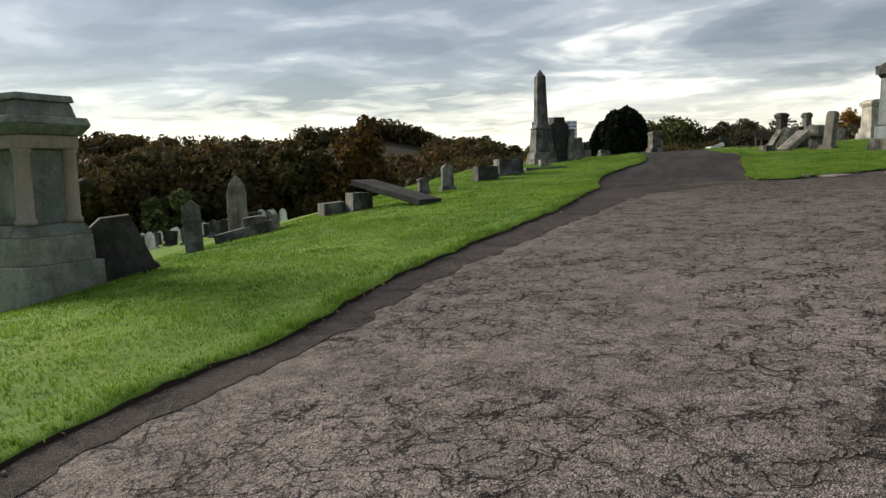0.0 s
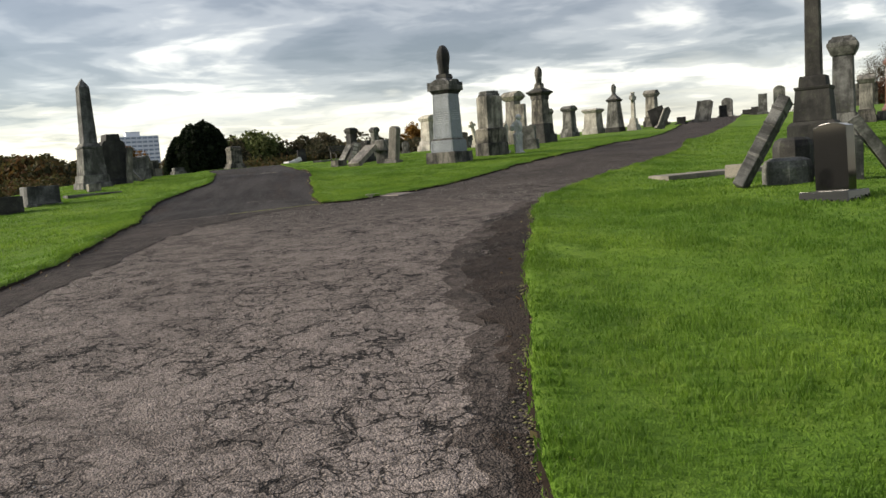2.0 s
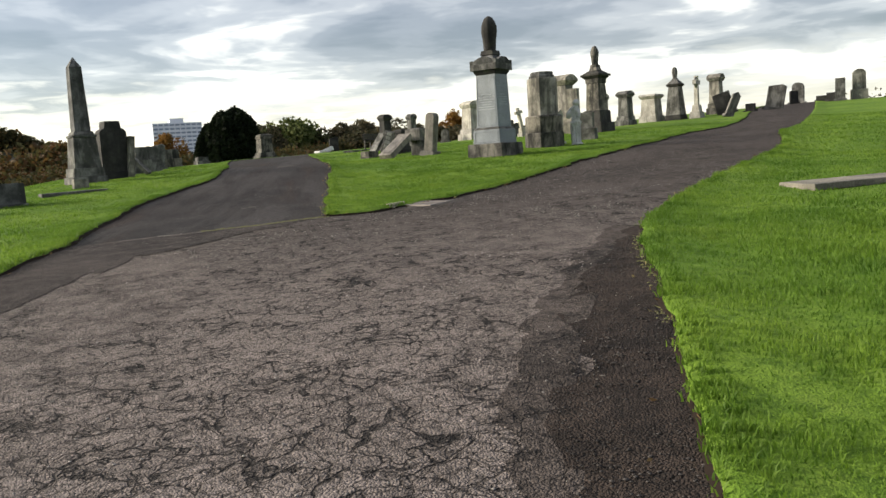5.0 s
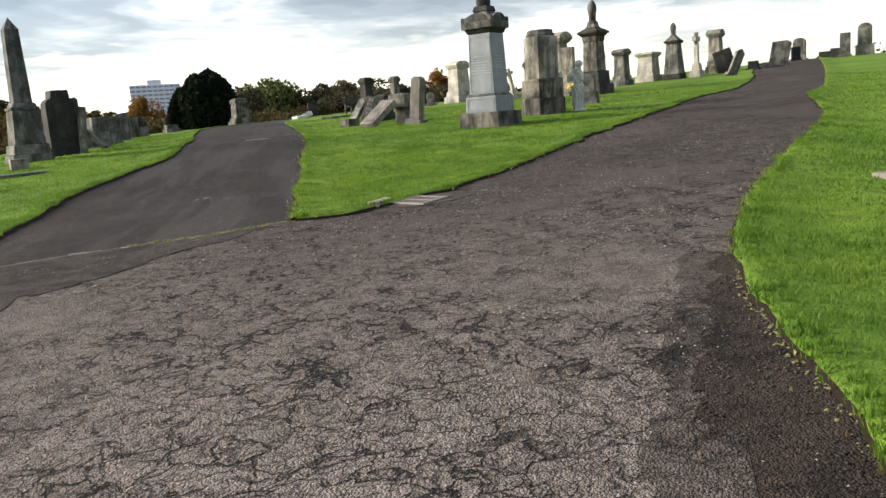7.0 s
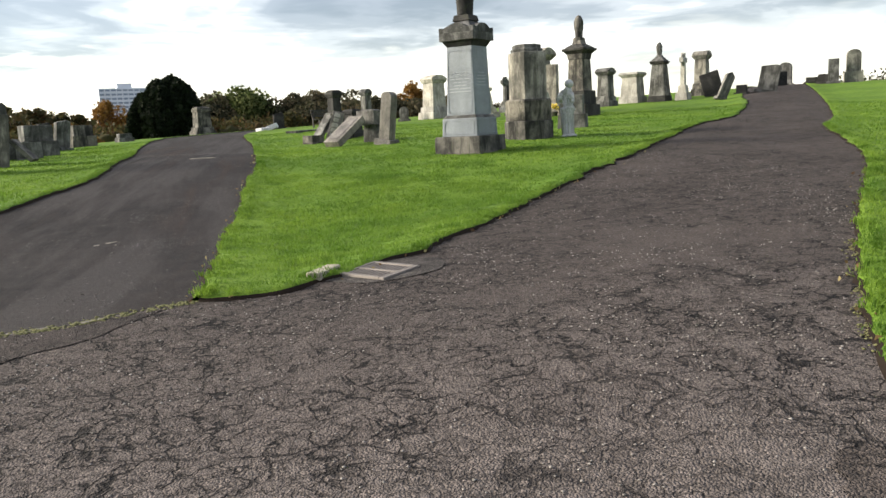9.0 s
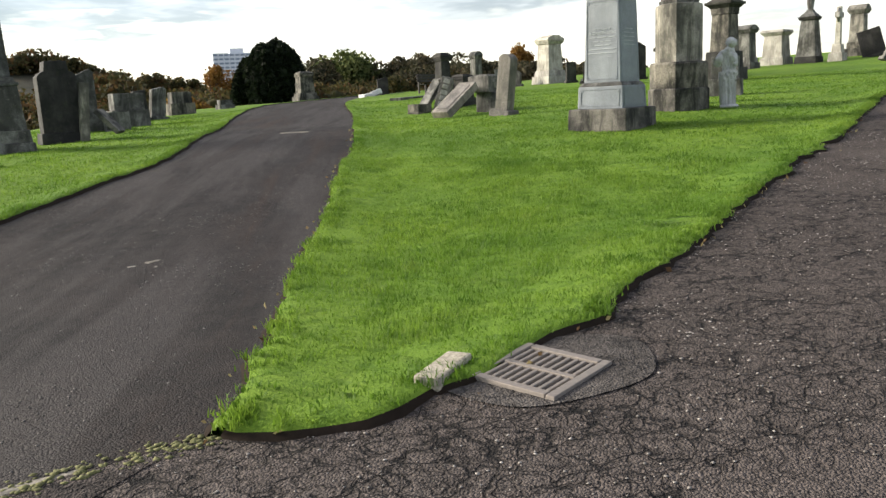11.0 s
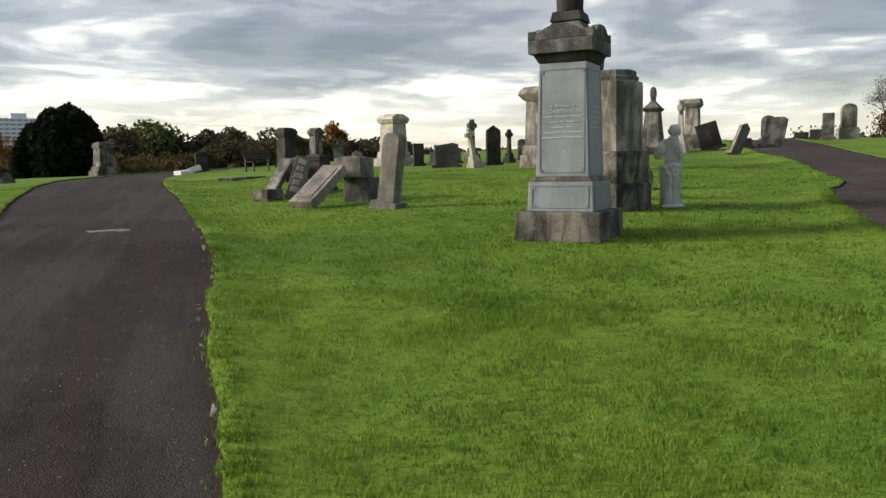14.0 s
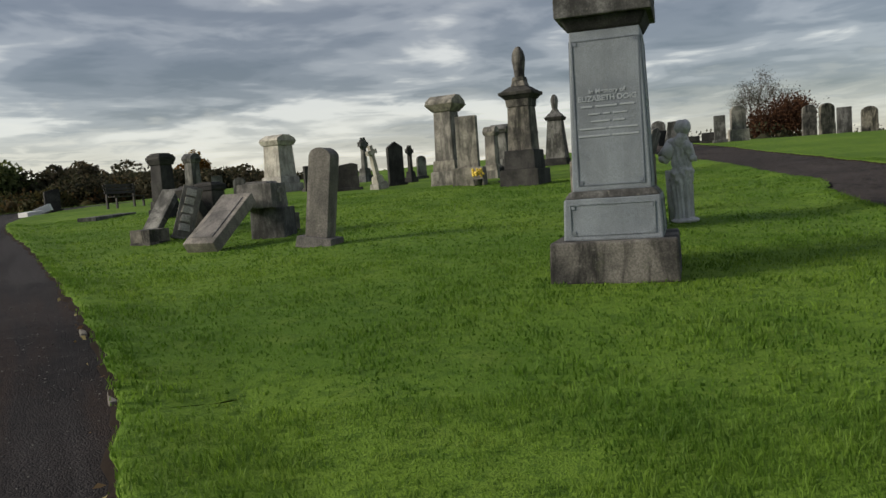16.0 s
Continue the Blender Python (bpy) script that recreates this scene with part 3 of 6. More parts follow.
# ---------- building helpers ----------
def part(name, bm, mat, parent, label=""):
    """One mesh object under a thing."""
    bmesh.ops.recalc_face_normals(bm, faces=bm.faces)
    me = bpy.data.meshes.new(name)
    bm.to_mesh(me)
    bm.free()
    me.materials.append(mat)
    ob = new(name, me)
    ob.parent = parent
    if label:
        tagged(ob, label)
    return ob


def thing(name, label, cat, x, y, turn=0.0, lean=(0, 0), group="", sink=0.03, z=None):
    e = new(name)
    e.empty_display_size = 0.2
    e.matrix_world = pose(x, y, (ground_z(x, y) if z is None else z) - sink, lean[0], lean[1], turn)
    return tagged(e, label, cat, group)


def frustum(w0, d0, w1, d1, z0, z1, bevel=0.015, cx=0.0, cy=0.0, wear=0.004, m=None):
    """A block that tapers from one size to another, with softened, slightly worn edges."""
    bm = bmesh.new()
    lo = [bm.verts.new((cx + sx * w0 / 2, cy + sy * d0 / 2, z0)) for sx, sy in ((-1, -1), (1, -1), (1, 1), (-1, 1))]
    hi = [bm.verts.new((cx + sx * w1 / 2, cy + sy * d1 / 2, z1)) for sx, sy in ((-1, -1), (1, -1), (1, 1), (-1, 1))]
    bm.faces.new(lo[::-1]), bm.faces.new(hi)
    for i in range(4):
        bm.faces.new((lo[i], lo[(i + 1) % 4], hi[(i + 1) % 4], hi[i]))
    bmesh.ops.subdivide_edges(bm, edges=bm.edges, cuts=2, use_grid_fill=True)
    sharp = [e for e in bm.edges if e.calc_face_angle(0) > 0.6]
    bmesh.ops.bevel(bm, geom=sharp, offset=bevel, segments=2, affect="EDGES", profile=0.6)
    for v in bm.verts:
        v.co += wear * noise.noise_vector(v.co * 6 + Vector((w0 * 31, d0 * 17, z1 * 5)))
    if m is not None:
        bm.transform(m)
    return bm


def prism(outline, depth, bevel=0.012, m=None, wear=0.004):
    """An upright slab: an outline in x and z, given a depth in y."""
    bm = bmesh.new()
    a = [bm.verts.new((x, -depth / 2, z)) for x, z in outline]
    b = [bm.verts.new((x, depth / 2, z)) for x, z in outline]
    bm.faces.new(a), bm.faces.new(b[::-1])
    n = len(outline)
    for i in range(n):
        bm.faces.new((a[i], b[i], b[(i + 1) % n], a[(i + 1) % n]))
    bmesh.ops.recalc_face_normals(bm, faces=bm.faces)
    sharp = [e for e in bm.edges if e.calc_face_angle(0) > 0.5]
    bmesh.ops.bevel(bm, geom=sharp, offset=bevel, segments=2, affect="EDGES", profile=0.6)
    for v in bm.verts:
        v.co += wear * noise.noise_vector(v.co * 5)
    if m is not None:
        bm.transform(m)
    return bm


def lathe(profile, seg=24, sides=None, folds=0.0, seed=0.0, square=0.0):
    """A turned form: radii up a height; folds ripple it like cloth, sides make it a polygon."""
    bm = bmesh.new()
    seg = sides or seg
    rings = []
    for k, (r, z) in enumerate(profile):
        ring = []
        for i in range(seg):
            a = 2 * math.pi * (i + 0.5) / seg
            rr = r * (1 + folds * (0.6 * math.sin(a * 7 + z * 4 + seed) + 0.4 * math.sin(a * 11 - z * 6 + seed)))
            if square:
                rr *= 1 + square * (1 / max(abs(math.cos(a)), abs(math.sin(a))) - 1)
            ring.append(bm.verts.new((rr * math.cos(a), rr * math.sin(a), z)))
        rings.append(ring)
    for a, b in zip(rings, rings[1:]):
        for i in range(seg):
            bm.faces.new((a[i], a[(i + 1) % seg], b[(i + 1) % seg], b[i]))
    bm.faces.new(rings[0][::-1]), bm.faces.new(rings[-1])
    if not sides:
        for f in bm.faces:
            f.smooth = True
    return bm


def rounded(w, h, shape="round", steps=10):
    """Outline of a headstone's face."""
    x = w / 2
    if shape == "flat":
        return [(-x, 0), (x, 0), (x * 0.98, h), (-x * 0.98, h)]
    if shape == "round":
        rise = x * 0.75
        top = [(x * math.cos(a), h - rise + rise * math.sin(a)) for a in np.linspace(0, math.pi, steps)]
        return [(-x, 0), (x, 0), *top]
    if shape == "arch":
        top = [(x * math.cos(a), h - x + x * math.sin(a)) for a in np.linspace(0, math.pi, steps)]
        return [(-x, 0), (x, 0), *top]
    if shape == "gothic":
        return [(-x, 0), (x, 0), (x, h * 0.7), (x * 0.75, h * 0.85), (x * 0.4, h * 0.95), (0, h), (-x * 0.4, h * 0.95), (-x * 0.75, h * 0.85), (-x, h * 0.7)]
    if shape == "peak":
        return [(-x, 0), (x, 0), (x, h * 0.86), (0, h), (-x, h * 0.86)]
    if shape == "shoulder":
        return [(-x, 0), (x, 0), (x, h * 0.78), (x * 0.82, h * 0.84), (x * 0.62, h * 0.86), (x * 0.55, h), (-x * 0.55, h), (-x * 0.62, h * 0.86), (-x * 0.82, h * 0.84), (-x, h * 0.78)]
    return [(-x, 0), (x, 0), (x, h * 0.93), (x * 0.55, h), (-x, h * 0.88)]


def headstone(label, x, y, turn, w, h, d=0.14, shape="round", mat=GREY, base=None, lean=(0, 0), group="", base_mat=None, name="headstone", sink=0.03):
    if x > 18:
        turn = -math.degrees(math.atan2(x - 6, y - 12)) + 40 * noise.noise((x * 3.3, y * 2.1, 0.5))
    t = thing(name, label, "gravestone", x, y, turn, lean, group, sink)
    b = base or (w * 1.3, d * 2.2, 0.14)
    part("base", frustum(b[0], b[1], b[0] * 0.96, b[1] * 0.94, 0, b[2]), base_mat or mat, t)
    part("slab", prism(rounded(w, h - b[2], shape), d, m=pose(0, 0, b[2] - 0.004)), mat, t)
    return t


def tiers(t, rows):
    """Stacked blocks: name, width and depth below and above, bottom, top, material."""
    for name, w0, w1, z0, z1, mat, *more in rows:
        k = more[0] if more else 1.0
        part(name, frustum(w0, w0 * k, w1, w1 * k, z0, z1, min(0.02, (z1 - z0) * 0.3)), mat, t)


def urn(t, z, h, r, mat, seed=0.0):
    """A draped urn: square foot, cloth-hung body, hooded top."""
    part("urn_foot", frustum(r * 2.0, r * 2.0, r * 1.7, r * 1.7, z, z + h * 0.12), mat, t)
    prof = [(0.84, 0.1), (0.78, 0.15), (0.8, 0.24), (0.86, 0.36), (0.95, 0.5), (1.0, 0.62), (0.96, 0.74), (0.84, 0.83), (0.68, 0.9), (0.5, 0.955), (0.3, 0.985), (0.1, 1.0)]
    part("draped_urn", lathe([(r * a, z + h * b) for a, b in prof], 28, folds=0.07, seed=seed), mat, t)


# ---------- the large monument on the grass island ----------
def inscription(t, lines, y_face, tilt, z_top, width):
    """Raised lettering on the die; what cannot be read is set as bars."""
    z = z_top
    for text, size, bars in lines:
        if text:
            cu = bpy.data.curves.new("lettering", "FONT")
            cu.body, cu.size, cu.align_x, cu.extrude, cu.offset = text, size, "CENTER", 0.003, 0.0016
            tmp = bpy.data.objects.new("tmp", cu)
            me = bpy.data.meshes.new_from_object(tmp)
            bpy.data.objects.remove(tmp)
            me.name = "lettering"
            me.materials.append(LETTER)
            ob = new("lettering", me)
        else:
            u = -sum(bars) / 2 - 0.012 * (len(bars) - 1)
            for b in bars:
                word = part("word_bar", frustum(b, size * 0.36, b - 0.004, size * 0.32, 0, 0.004, 0.001, cx=u + b / 2, cy=size * 0.36, wear=0.0015), LETTER, t)
                word.matrix_local = pose(0, y_face + (z_top - z) * -math.tan(radians(tilt)), z, 90 - tilt, 0, 0)
                u += b + 0.024
            z -= size * 1.45
            continue
        ob.parent = t
        ob.matrix_local = pose(0, y_face + (z_top - z) * -math.tan(radians(tilt)), z, 90 - tilt, 0, 0)
        z -= size * 1.45
    return t


def frame_strip(w, h, z, y, tilt, bar=0.008, proud=0.006):
    """A thin carved border round a panel."""
    bm = bmesh.new()
    for cx, cz, sx, sz in ((0, h / 2, w, bar), (0, -h / 2, w, bar), (-w / 2, 0, bar, h), (w / 2, 0, bar, h)):
        bmesh.ops.create_cube(bm, size=1, matrix=pose(cx, 0, cz) @ Matrix.Diagonal((sx, proud, sz, 1)))
    for sx in (-1, 1):
        for sz in (-1, 1):
            bmesh.ops.create_cube(bm, size=1, matrix=pose(sx * (w / 2 - 0.025), 0, sz * (h / 2 - 0.025)) @ Matrix.Diagonal((0.03, proud, 0.03, 1)))
    bm.transform(pose(0, y, z, -tilt, 0, 0))
    return bm


def great_monument():
    t = thing("urn_monument", "tall blue-grey granite pedestal monument with a draped urn on top", "monument", 13.46, 23.79, 28)
    part("base", frustum(1.07, 1.07, 1.05, 1.05, 0, 0.36, 0.02, wear=0.008), SOOT, t, "streaked sooty sandstone base block")
    part("plinth", frustum(0.83, 0.83, 0.80, 0.80, 0.36, 0.72), GRAN, t)
    part("plinth_slope", frustum(0.80, 0.80, 0.70, 0.70, 0.72, 0.78), GREY, t, "sloping weathered course")
    part("die", frustum(0.66, 0.66, 0.585, 0.585, 0.78, 2.13, 0.01), GRAN, t)
    tilt = math.degrees(math.atan2(0.0375, 1.35))
    for k in range(4):
        f = part("panel_border", frame_strip(0.55, 1.22, 1.44, -0.315, tilt), GRAN, t)
        f.matrix_local = pose(0, 0, 0, 0, 0, 90 * k)
        f = part("panel_border", frame_strip(0.7, 0.26, 0.54, -0.412, 2.4), GRAN, t)
        f.matrix_local = pose(0, 0, 0, 0, 0, 90 * k)
    part("moulding", frustum(0.6, 0.6, 0.72, 0.72, 2.13, 2.24, 0.02), DARK, t, "blackened moulding")
    part("cornice", frustum(0.8, 0.8, 0.8, 0.8, 2.24, 2.4, 0.012), GREY, t)
    for k in range(4):
        g = part("gablet", prism([(-0.4, 2.4), (0.4, 2.4), (0.4, 2.5), (0.33, 2.47), (0.25, 2.49), (0.17, 2.54), (0.08, 2.57), (-0.08, 2.57), (-0.17, 2.54), (-0.25, 2.49), (-0.33, 2.47), (-0.4, 2.5)], 0.1, 0.008, pose(0, -0.35, 0)), GREY, t)
        g.matrix_local = pose(0, 0, 0, 0, 0, 90 * k)
    part("cap", frustum(0.66, 0.66, 0.34, 0.34, 2.4, 2.63), GREY, t)
    urn(t, 2.63, 1.0, 0.2, DARK, 1.0)
    for k in (-1, 0):
        face = new("inscription")
        face.parent = t
        face.matrix_local = pose(0, 0, 0, 0, 0, 90 * k)
        if k == 0:
            rows = [("", 0.04, (0.1, 0.12)), ("", 0.036, (0.2, 0.12)), ("", 0.036, (0.12, 0.2)), ("", 0.036, (0.3,)), ("", 0.036, (0.2, 0.16))]
        else:
            rows = [("In Memory of", 0.055, ()), ("ELIZABETH DOIG", 0.063, ()), ("", 0.046, (0.1, 0.18, 0.12)), ("", 0.04, (0.1, 0.06, 0.12)), ("", 0.04, (0.16, 0.1)), ("", 0.044, (0.22, 0.24)), ("", 0.046, (0.26, 0.22))]
        for i, (text, size, bars) in enumerate(rows):
            z = 1.6 - 0.062 * i
            yy = -(0.33 - 0.0375 * (z - 0.78) / 1.35) - 0.002
            inscription(face, [(text, size, bars)], yy, tilt, z, 0.5)
    return t


great_monument()


# ---------- monuments round the island ----------
def chamfer_monument():
    t = thing("block_monument", "massive pale octagonal stone block on a dark stained plinth", "monument", 16.15, 25.55, 24)
    part("plinth", lathe([(0.56, 0), (0.56, 0.42), (0.53, 0.44)], sides=8, square=0.55), SOOT, t)
    part("plinth_upper", lathe([(0.53, 0.44), (0.53, 0.9), (0.5, 0.94)], sides=8, square=0.55), SOOT, t)
    part("block", lathe([(0.43, 0.94), (0.43, 1.95), (0.42, 2.02), (0.36, 2.04)], sides=8, square=0.5), SAND, t, "pale grey block with dark water streaks")
    part("cap", lathe([(0.36, 2.04), (0.37, 2.1), (0.33, 2.12), (0.33, 2.19), (0.3, 2.21)], sides=8, square=0.5), GREY, t)


chamfer_monument()


def tall_urn_monument(label, x, y, turn, s=1.0, mat=GREY, low=DARK):
    t = thing("urn_monument", label, "monument", x, y, turn)
    tiers(t, [("base", 1.08 * s, 1.05 * s, 0, 0.45 * s, low), ("plinth", 0.86 * s, 0.82 * s, 0.45 * s, 0.95 * s, low), ("die", 0.66 * s, 0.58 * s, 0.95 * s, 2.08 * s, mat),
              ("frieze", 0.62 * s, 0.66 * s, 2.08 * s, 2.28 * s, mat), ("moulding", 0.68 * s, 0.86 * s, 2.28 * s, 2.38 * s, low), ("cornice", 0.92 * s, 0.94 * s, 2.38 * s, 2.47 * s, low), ("cornice_slope", 0.86 * s, 0.44 * s, 2.47 * s, 2.62 * s, low), ("neck", 0.4 * s, 0.3 * s, 2.62 * s, 2.78 * s, mat)])
    urn(t, 2.76 * s, 0.9 * s, 0.17 * s, mat, x)


tall_urn_monument("tall blackened pedestal monument with a slender draped urn", 23.95, 33.35, 20, mat=SOOT)


def small_urn_column(label, x, y, turn, h=2.95, w=0.85, mat=GREY):
    t = thing("urn_monument", label, "monument", x, y, turn)
    k = h / 2.95
    tiers(t, [("base", w * 1.12, w * 1.08, 0, 0.3 * k, DARK), ("shaft", w, w * 0.68, 0.3 * k, 1.86 * k, mat), ("cornice", w * 0.8, w * 0.95, 1.86 * k, 2.0 * k, DARK), ("cap", w * 0.85, w * 0.35, 2.0 * k, 2.24 * k, mat)])
    urn(t, 2.22 * k, 0.72 * k, 0.15 * k, mat, y)


small_urn_column("grey tapering column with a dark urn finial", 34.4, 40.1, 25)


def capped_pillar(label, x, y, turn, h, w, mat, low=None, cap=1.3, lean=(0, 0), group="", gable=True):
    t = thing("pillar_monument", label, "monument", x, y, turn, lean, group)
    low = low or mat
    tiers(t, [("base", w * 1.5, w * 1.45, 0, h * 0.16, low), ("plinth", w * 1.28, w * 1.2, h * 0.16, h * 0.28, low), ("shaft", w * 1.05, w * 0.94, h * 0.28, h * 0.82, mat), ("cornice", w * 1.05, w * cap, h * 0.82, h * 0.9, mat)])
    if gable:
        part("cap", prism([(-w * cap / 2, h * 0.9), (w * cap / 2, h * 0.9), (w * cap / 2 * 0.9, h * 0.94), (w * 0.2, h), (-w * 0.2, h), (-w * cap / 2 * 0.9, h * 0.94)], w * cap * 0.92), mat, t)
    else:
        part("cap", frustum(w * cap, w * cap, w * cap, w * cap, h * 0.9, h * 0.94, 0.008), mat, t)
        part("cap_upper", frustum(w * cap * 0.92, w * cap * 0.92, w * cap * 0.84, w * cap * 0.84, h * 0.94, h * 0.975, 0.008), mat, t)
        part("finial", frustum(w * cap * 0.72, w * cap * 0.72, w * cap * 0.62, w * cap * 0.62, h * 0.975, h, 0.008), mat, t)
    return t


capped_pillar("pale sandstone pillar with a heavy carved cap", 25.0, 37.2, 18, 2.75, 0.6, SAND, SAND, 1.65)
headstone("pale upright slab on a stained base with flowers before it", 24.5, 35.9, 20, 0.62, 2.05, 0.28, "flat", SAND, (0.95, 0.55, 0.55))
capped_pillar("weathered sandstone pillar stone", 27.6, 37.7, 18, 1.75, 0.36, SAND)
headstone("dark broken stub of a stone", 25.6, 35.2, 40, 0.7, 0.55, 0.3, "broken", DARK, (0.8, 0.5, 0.08))
capped_pillar("pale sandstone pillar with a gabled cap", 24.6, 45.9, 12, 2.2, 0.82, SANDW, SANDW, 1.25)
capped_pillar("grey stone pillar with a flat gabled cap", 30.9, 40.1, 20, 1.85, 0.58, GREY, GREY, 1.35)
capped_pillar("slim pale pillar with a moulded cap", 38.3, 41.0, 25, 2.35, 0.62, SAND, SOOT, 1.4)


def flared_block():
    t = thing("block_monument", "pale bleached pedestal with a flaring top", "monument", 33.7, 41.3, 22)
    tiers(t, [("base", 1.1, 1.06, 0, 0.35, SANDW), ("die", 0.92, 0.8, 0.35, 1.3, SANDW), ("cornice", 0.84, 1.08, 1.3, 1.45, SANDW), ("cap", 1.08, 1.0, 1.45, 1.55, SANDW)])


flared_block()


def celtic_cross(label, x, y, turn, h, mat, ring=True, lean=(0, 0)):
    t = thing("cross_monument", label, "monument", x, y, turn, lean)
    tiers(t, [("base", h * 0.36, h * 0.32, 0, h * 0.16, mat, 0.75), ("plinth", h * 0.25, h * 0.2, h * 0.16, h * 0.32, mat, 0.75)])
    part("shaft", frustum(h * 0.13, h * 0.09, h * 0.09, h * 0.08, h * 0.32, h, 0.008), mat, t)
    part("arm", frustum(h * 0.3, h * 0.085, h * 0.3, h * 0.085, h * 0.8, h * 0.9, 0.008), mat, t)
    if ring:
        bm = bmesh.new()
        n, m = 24, 6
        r0, r1 = h * 0.115, h * 0.028
        vs = [[bm.verts.new(((r0 + r1 * math.cos(b)) * math.cos(a), r1 * 0.9 * math.sin(b), h * 0.85 + (r0 + r1 * math.cos(b)) * math.sin(a))) for b in np.linspace(0, 2 * math.pi, m, endpoint=False)] for a in np.linspace(0, 2 * math.pi, n, endpoint=False)]
        for i in range(n):
            for j in range(m):
                bm.faces.new((vs[i][j], vs[(i + 1) % n][j], vs[(i + 1) % n][(j + 1) % m], vs[i][(j + 1) % m]))
        part("ring", bm, mat, t)
    return t


celtic_cross("pale stone ring-headed cross on a stepped base", 34.9, 39.0, 28, 2.3, SANDW)
celtic_cross("grey stone ring-headed cross", 29.6, 46.9, 15, 1.95, GREY)
celtic_cross("thin dark metal-like cross on a small base", 27.6, 41.8, 15, 1.4, DARK)
celtic_cross("pale broken cross leaning to one side", 24.0, 39.4, 10, 1.45, SANDW, False, (0, -14))
headstone("small dark square-cut headstone in grass", 24.6, 44.0, 10, 0.45, 0.95, 0.15, "flat", DARK)
headstone("dark headstone broken to a slope", 23.9, 41.0, 10, 0.85, 0.95, 0.2, "broken", DARK)
headstone("dark headstone with a pointed top", 25.8, 40.6, 12, 0.55, 1.55, 0.2, "peak", DARK)
headstone("slim grey weathered headstone with rounded top", 29.5, 43.2, 10, 0.38, 0.95, 0.14, "round", GREY)
headstone("small pale weathered kerb headstone", 23.1, 46.4, 10, 0.45, 0.75, 0.15, "round", GREY)
headstone("low pale weathered headstone", 26.0, 44.6, 10, 0.7, 0.55, 0.2, "flat", SANDW)
headstone("low grey weathered headstone", 26.6, 44.2, 10, 0.55, 0.75, 0.16, "round", GREY)
headstone("dark slab leaning far over", 37.0, 38.9, 20, 0.95, 1.25, 0.2, "flat", DARK, lean=(0, -16))
headstone("pale slab leaning over beside the road", 33.5, 35.4, 35, 0.42, 1.35, 0.18, "peak", SAND, lean=(0, 24))
headstone("pale-edged grey headstone leaning sideways in the grass", 38.5, 37.0, 25, 0.9, 1.4, 0.3, "broken", GREY, lean=(0, 10))
headstone("small dark marker stone", 37.2, 37.4, 25, 0.5, 0.5, 0.2, "flat", DARK)
headstone("weathered grey round-topped headstone", 47.0, 42.6, 30, 0.75, 1.4, 0.2, "round", GREY)
headstone("small dark square-cut headstone in grass", 45.2, 41.4, 30, 0.5, 0.85, 0.2, "flat", DARK)
headstone("tall pale headstone on a base", 46.6, 37.9, 35, 0.72, 1.8, 0.3, "round", SAND, (0.95, 0.55, 0.6))
headstone("grey headstone beside a taller one", 45.6, 38.4, 35, 0.55, 1.35, 0.2, "flat", GREY)
headstone("low dark stone marker in grass", 46.4, 40.3, 30, 0.7, 0.4, 0.25, "flat", DARK)
headstone("low dark stone marker in grass", 45.9, 39.2, 30, 0.6, 0.55, 0.25, "flat", DARK)
for gx, gy, w, hh, m, sh in ((54.3, 37.3, 0.75, 1.9, SOOT, "round"), (53.6, 36.1, 0.8, 1.85, SOOT, "round"), (56.6, 36.2, 0.8, 1.85, GREY, "flat"), (56.1, 34.7, 0.85, 1.75, SOOT, "round"), (58.5, 33.5, 0.7, 1.5, GREY, "round"), (60, 38.2, 0.7, 1.3, GREY, "flat")):
    headstone("grey weathered headstone on the hilltop", gx, gy, 40, w, hh, 0.25, sh, m, group="hilltop headstones")
headstone("grey stone half hidden behind the marble statue", 19.4, 28.0, 24, 0.62, 0.95, 0.3, "flat", GREY, (0.8, 0.5, 0.42))
headstone("pale slab leaning behind the large plinth", 17.3, 26.6, 24, 0.3, 1.15, 0.2, "peak", SANDW, lean=(0, 8))


